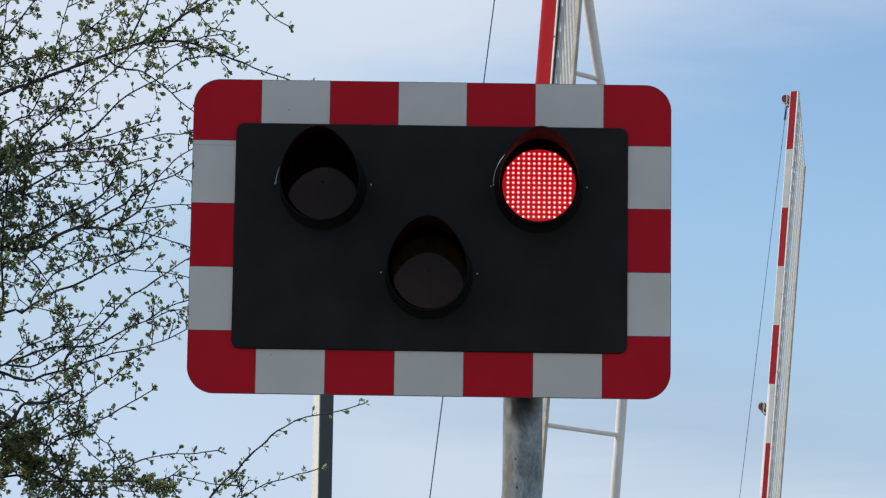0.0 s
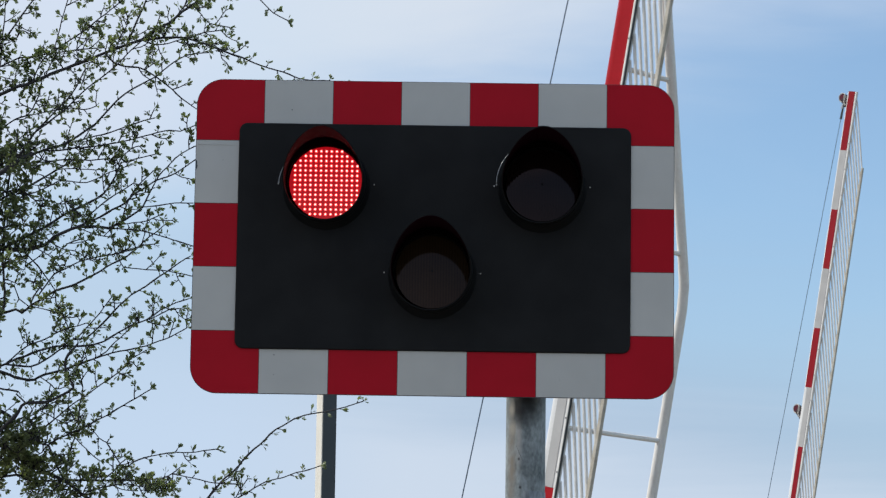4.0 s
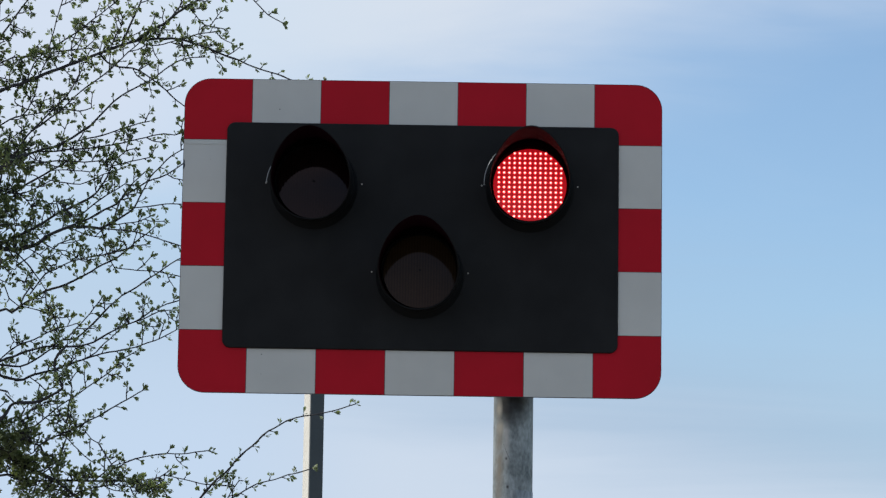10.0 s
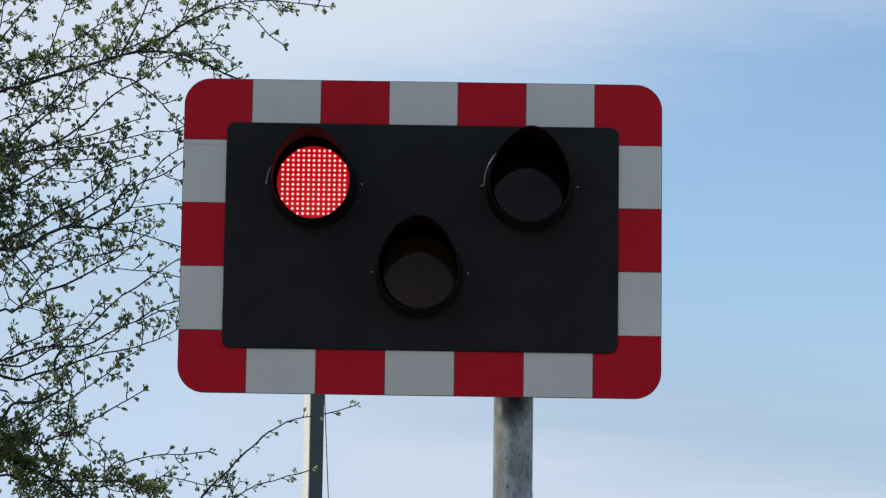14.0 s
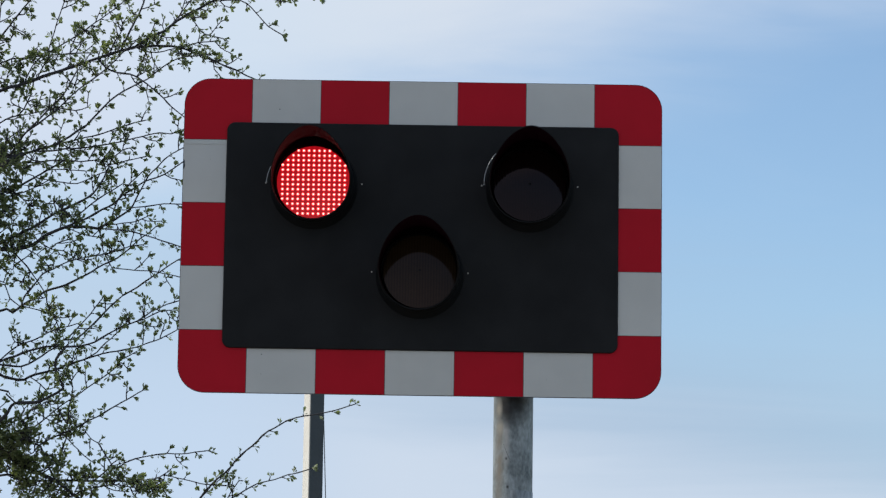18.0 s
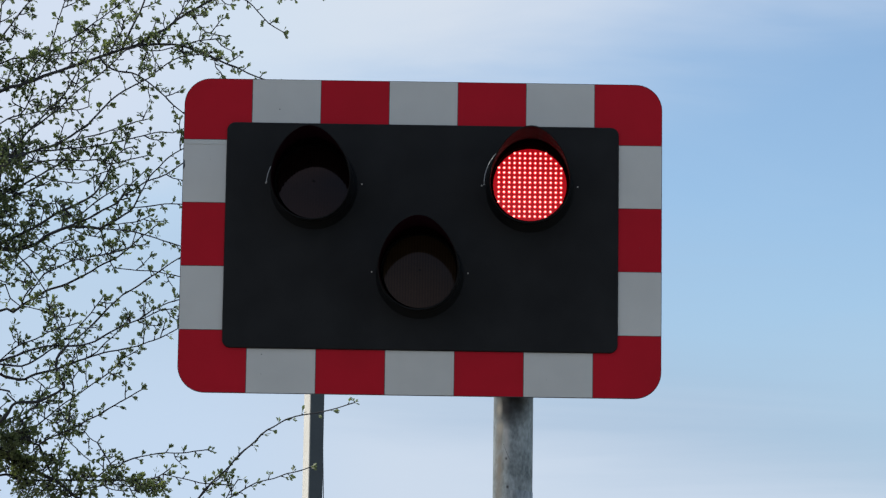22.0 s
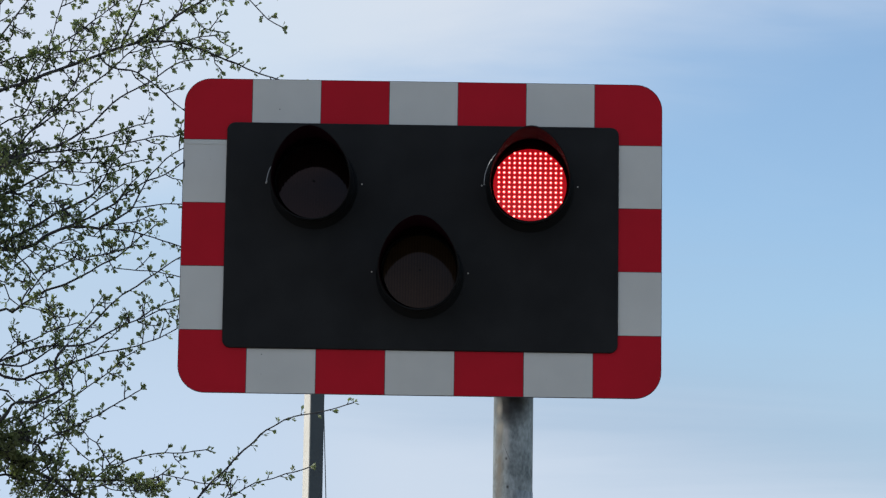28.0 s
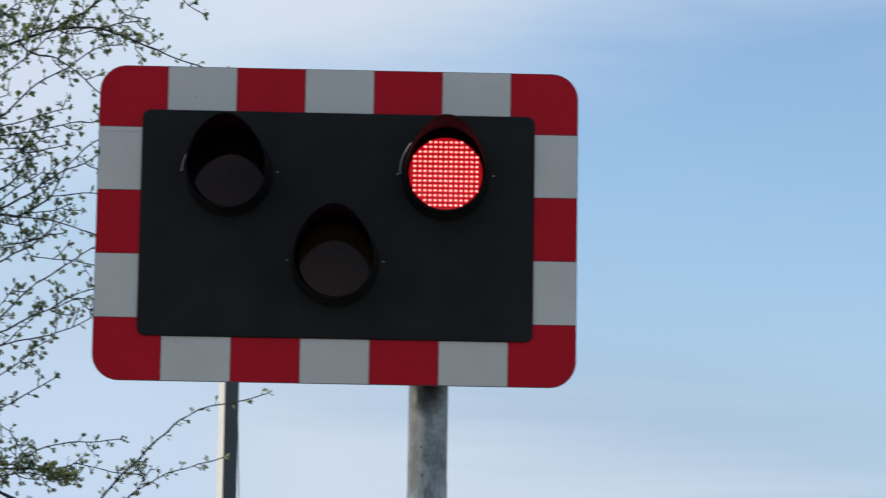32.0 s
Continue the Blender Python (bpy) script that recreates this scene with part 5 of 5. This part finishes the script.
# ---- what moves ----
# boom angle over the ground by time
FALL = ((0.0, 83.8), (3.25, 83.8), (3.5, 82.8), (4.0, 76.6), (4.5, 69.0), (5.0, 61.0), (5.5, 53.4), (6.0, 46.6), (6.5, 40.45), (7.0, 34.2),
        (7.4, 29.2), (7.8, 24.3), (8.2, 19.6), (8.6, 15.0), (9.0, 10.6), (9.5, 5.6), (10.0, 1.8), (10.5, 0.0), (32.0, 0.0))
FLASH_START, FLASH_HALF = 0.187, 0.3797
SWAY_HIGH = (
    (0, 1.44, 0.0043), (0.5, 2.15, 0.0031), (1, 2.51, 0), (1.5, 5.2, 0.0105), (2, 3.23, 0), (2.5, 4.3, 0), (3, 1.61, -0.0029),
    (3.5, 0.36, -0.0029), (5.5, 0.36, -0.0089), (6, 0, 0), (6.5, 0, 0.006), (7, 0.72, 0.0074), (7.5, 0.54, 0.0104), (8, 0.19, 0.0089),
    (8.5, -0.18, 0.0074), (9, 0.54, 0.009), (9.5, 0.54, 0.0178), (10, 0.9, 0.0179), (10.5, 1.26, 0.012), (11, -0.71, 0.0149), (11.5, -0.18, 0.012),
    (12, 0.36, 0.0089), (12.5, 1.98, 0.0149), (13, 1.79, 0.009), (13.5, 1.61, -0.0029), (14, 5.02, 0.0016), (14.5, 1.79, 0.0002),
    (16.5, 1.79, 0.006), (17, 3.77, 0.006), (17.5, 4.3, 0.006), (18, 3.23, 0.006), (18.5, 2.69, -0.0029), (19, 3.59, 0.0002), (19.5, 2.51, -0.0029),
    (20, 3.95, 0.0002), (20.5, 1.61, -0.0014), (21, 2.51, 0.0045), (21.5, 3.23, 0.009), (22, 2.69, 0.0119), (22.5, 2.69, 0.0237), (23, 1.98, 0.0237),
    (23.5, 1.79, 0.0295), (24, 1.44, 0.0297), (24.5, 2.86, 0.0312), (25, 1.61, 0.0355), (25.5, 1.98, 0.0266), (27.5, 1.61, 0.012), (28, 1.79, 0.012),
    (28.5, 1.98, 0.0149), (29, 1.25, 0.0179), (29.5, 1.79, 0.0237), (30, 1.61, 0.0282), (30.5, 1.08, 0.0297), (31, 1.44, 0.0295),
    (31.5, 1.61, 0.0296), (32, 1.61, 0.0296),
)
SWAY_UPPER = (
    (0, 0.88, 0.0028), (1, 0.88, 0.0014), (2, 0.59, -0.0002), (3, 0, -0.0016), (3.5, 0, -0.0045), (5.5, -0.57, -0.0074), (6, 0, 0),
    (7, 0.57, 0.0072), (8, 0.29, 0.0073), (9, 0.57, 0.0059), (10, 1.17, 0.0148), (11, 0.57, 0.0117), (12, 0.29, 0.0072), (13, 0.88, 0.0059),
    (14, 0.29, -0.0014), (14.5, 0, -0.0014), (16.5, 0.57, 0.0058), (17, 0.57, 0.0029), (18, 0.88, 0.0029), (19, 0.88, 0), (20, 0.29, 0),
    (21, 0.57, 0.0014), (22, 0.57, 0.0088), (23, 1.45, 0.0162), (24, 1.17, 0.0221), (25, 1.76, 0.0251), (25.5, 1.17, 0.0177), (27.5, 1.17, 0.0044),
    (28, 1.76, 0.0089), (29, 0.86, 0.0119), (30, 1.76, 0.0207), (31, 1.74, 0.0235), (32, 1.45, 0.0192),
)
SWAY_MIDDLE = (
    (0, 0.29, 0.0029), (1, 0.29, 0.0029), (2, 0.29, -0.0002), (3, 0.29, -0.0031), (3.5, 0, -0.0031), (5.5, -0.29, -0.006), (6, 0, 0),
    (7, 0.29, 0.0029), (8, 0, 0.0058), (9, 0.29, 0.0029), (10, 0.29, 0.0089), (11, 0.29, 0.0058), (12, 0.29, 0.0029), (13, 0.29, 0.0029),
    (14, 0.29, -0.0029), (14.5, 0, -0.0029), (16.5, 0.29, 0.0029), (17, 0.57, 0), (18, 0.29, 0), (19, 0.29, -0.0029), (20, 0.29, 0), (21, 0.29, 0),
    (22, 0.29, 0.0058), (23, 0.57, 0.0089), (24, 0.57, 0.0118), (25, 0.57, 0.0178), (25.5, 0.57, 0.0118), (27.5, 0.29, 0.0029), (28, 0.29, 0.0029),
    (29, 0.57, 0.006), (30, 0.86, 0.0118), (31, 0.86, 0.0147), (32, 0.86, 0.0147),
)
SWAY_LOWER = (
    (0, 0.02, 0.0029), (1, 0.33, 0.0058), (2, -0.31, -0.0002), (3, -0.31, -0.0031), (3.5, -0.31, -0.006), (5.5, -0.31, -0.0031), (6, 0, 0),
    (7, 0, 0), (8, 0, -0.0029), (9, 0, 0), (10, 0.33, 0), (11, 0, 0.0029), (12, 0, 0), (13, 0, -0.0029), (14, 0.33, 0), (14.5, 0, -0.0029),
    (16.5, 0, 0.0029), (17, 0.33, 0), (18, 0.33, 0.0029), (19, 0.33, 0.0029), (20, -0.61, -0.0029), (21, 0, 0.0029), (22, 0, 0.0058),
    (23, 0.33, 0.006), (24, 0.63, 0.006), (25, 0.33, 0.0058), (25.5, 0.33, 0.006), (27.5, 0, 0), (28, 0, 0.0029), (29, 0.31, 0.006),
    (30, 0.63, 0.0118), (31, 0.63, 0.0118), (32, 0.63, -0.0029),
)
SWAY_LOWEST = (
    (0, 0.2, 0.0089), (1, 0.2, 0.006), (2, 0.38, 0.0089), (3, 0.2, 0.0029), (3.5, 0, -0.0029), (5.5, -0.18, -0.0058), (6, 0, 0), (7, 0.18, 0),
    (8, 0.18, 0.0031), (9, 0.18, 0.0031), (10, 0.38, 0.0089), (11, 0.18, 0.006), (12, 0.18, 0.006), (13, 0.38, 0.006), (14, 0.56, 0.0089),
    (14.5, 0.18, 0.0031), (16.5, 0.18, 0.0031), (17, 0.38, 0.0031), (18, 0.38, 0.0089), (19, 0.38, 0.0031), (20, -0.18, -0.0029), (21, 0, 0.0002),
    (22, 0.18, 0.006), (23, 0.38, 0.0089), (24, 0.56, 0.0089), (25, 0.38, 0.0089), (25.5, 0.56, 0.012), (27.5, 0.18, 0.0002), (28, 0.18, 0.0031),
    (29, 0.18, 0.0031), (30, 0.74, 0.0149), (31, 0.93, 0.0207), (32, 0.56, 0),
)


def move_barrier(barrier, delay, fold):
    boom, rods, rail = barrier
    rows = [(t if t in (0.0, 32.0) else t + delay, a) for t, a in FALL]
    walk(boom, [(t, pose(0, 0, PIVOT_Z, 0, -a, 0)) for t, a in rows])
    for ob, s in rods:
        walk(ob, [(t, pose(s, 0, HINGE, 0, a * fold, 0)) for t, a in rows])
    walk(rail, [(t, pose(-ROD_LENGTH * math.sin(radians(a * fold)), 0, HINGE - ROD_LENGTH * math.cos(radians(a * fold)))) for t, a in rows])


def flash(array, phase):
    """The diode field comes up to the lens while lit, and rests behind it while dark."""
    def level(k):
        return ON_Y if (k + phase) % 2 == 0 else OFF_Y
    rows = [(0.0, pose(0, level(-1), 0))]
    for k in range(84):
        t = FLASH_START + FLASH_HALF * k + max(0, k - 60) * 0.004
        if t < 31.93:
            rows += [(t - 0.017, pose(0, level(k - 1), 0)), (t + 0.017, pose(0, level(k), 0))]
            last = level(k)
    rows.append((32.0, pose(0, last, 0)))
    walk(array, rows)


# lean of the loose cord in the wind, degrees
CORD_LEAN = ((0, 1.0), (11.5, 1.4), (12.5, 2.0), (13, 2.4), (13.5, 2.06), (14, 3.1), (14.4, 2.54), (16.6, 2.54), (17.5, 2.4), (19, 2.06), (20, 1.7),
             (21, 1.95), (22, 1.7), (23, 1.6), (25, 1.6), (27, 1.9), (28, 2.4), (29, 2.4), (30, 2.2), (31, 2.0), (32, 2.0))


def motions():
    move_barrier(near_barrier, 0.0, 0.953)
    move_barrier(far_barrier, 0.1, 0.938)
    x, y, z = CORD_HANG
    walk(cord, [(t, pose(x, y, z) @ Matrix.Rotation(radians(-24), 4, "Z") @ pose(0, 0, 0, 0, -a, 0)) for t, a in CORD_LEAN])
    flash(led_arrays[0], 0)
    flash(led_arrays[1], 1)
    for name, rows in (("HIGH", SWAY_HIGH), ("UPPER", SWAY_UPPER), ("MIDDLE", SWAY_MIDDLE), ("LOWER", SWAY_LOWER), ("LOWEST", SWAY_LOWEST)):
        x, y, z = limbs[name].location
        walk(limbs[name], [(t, pose(x + dx, y, z, 0, turn, 0)) for t, turn, dx in rows])


motions()
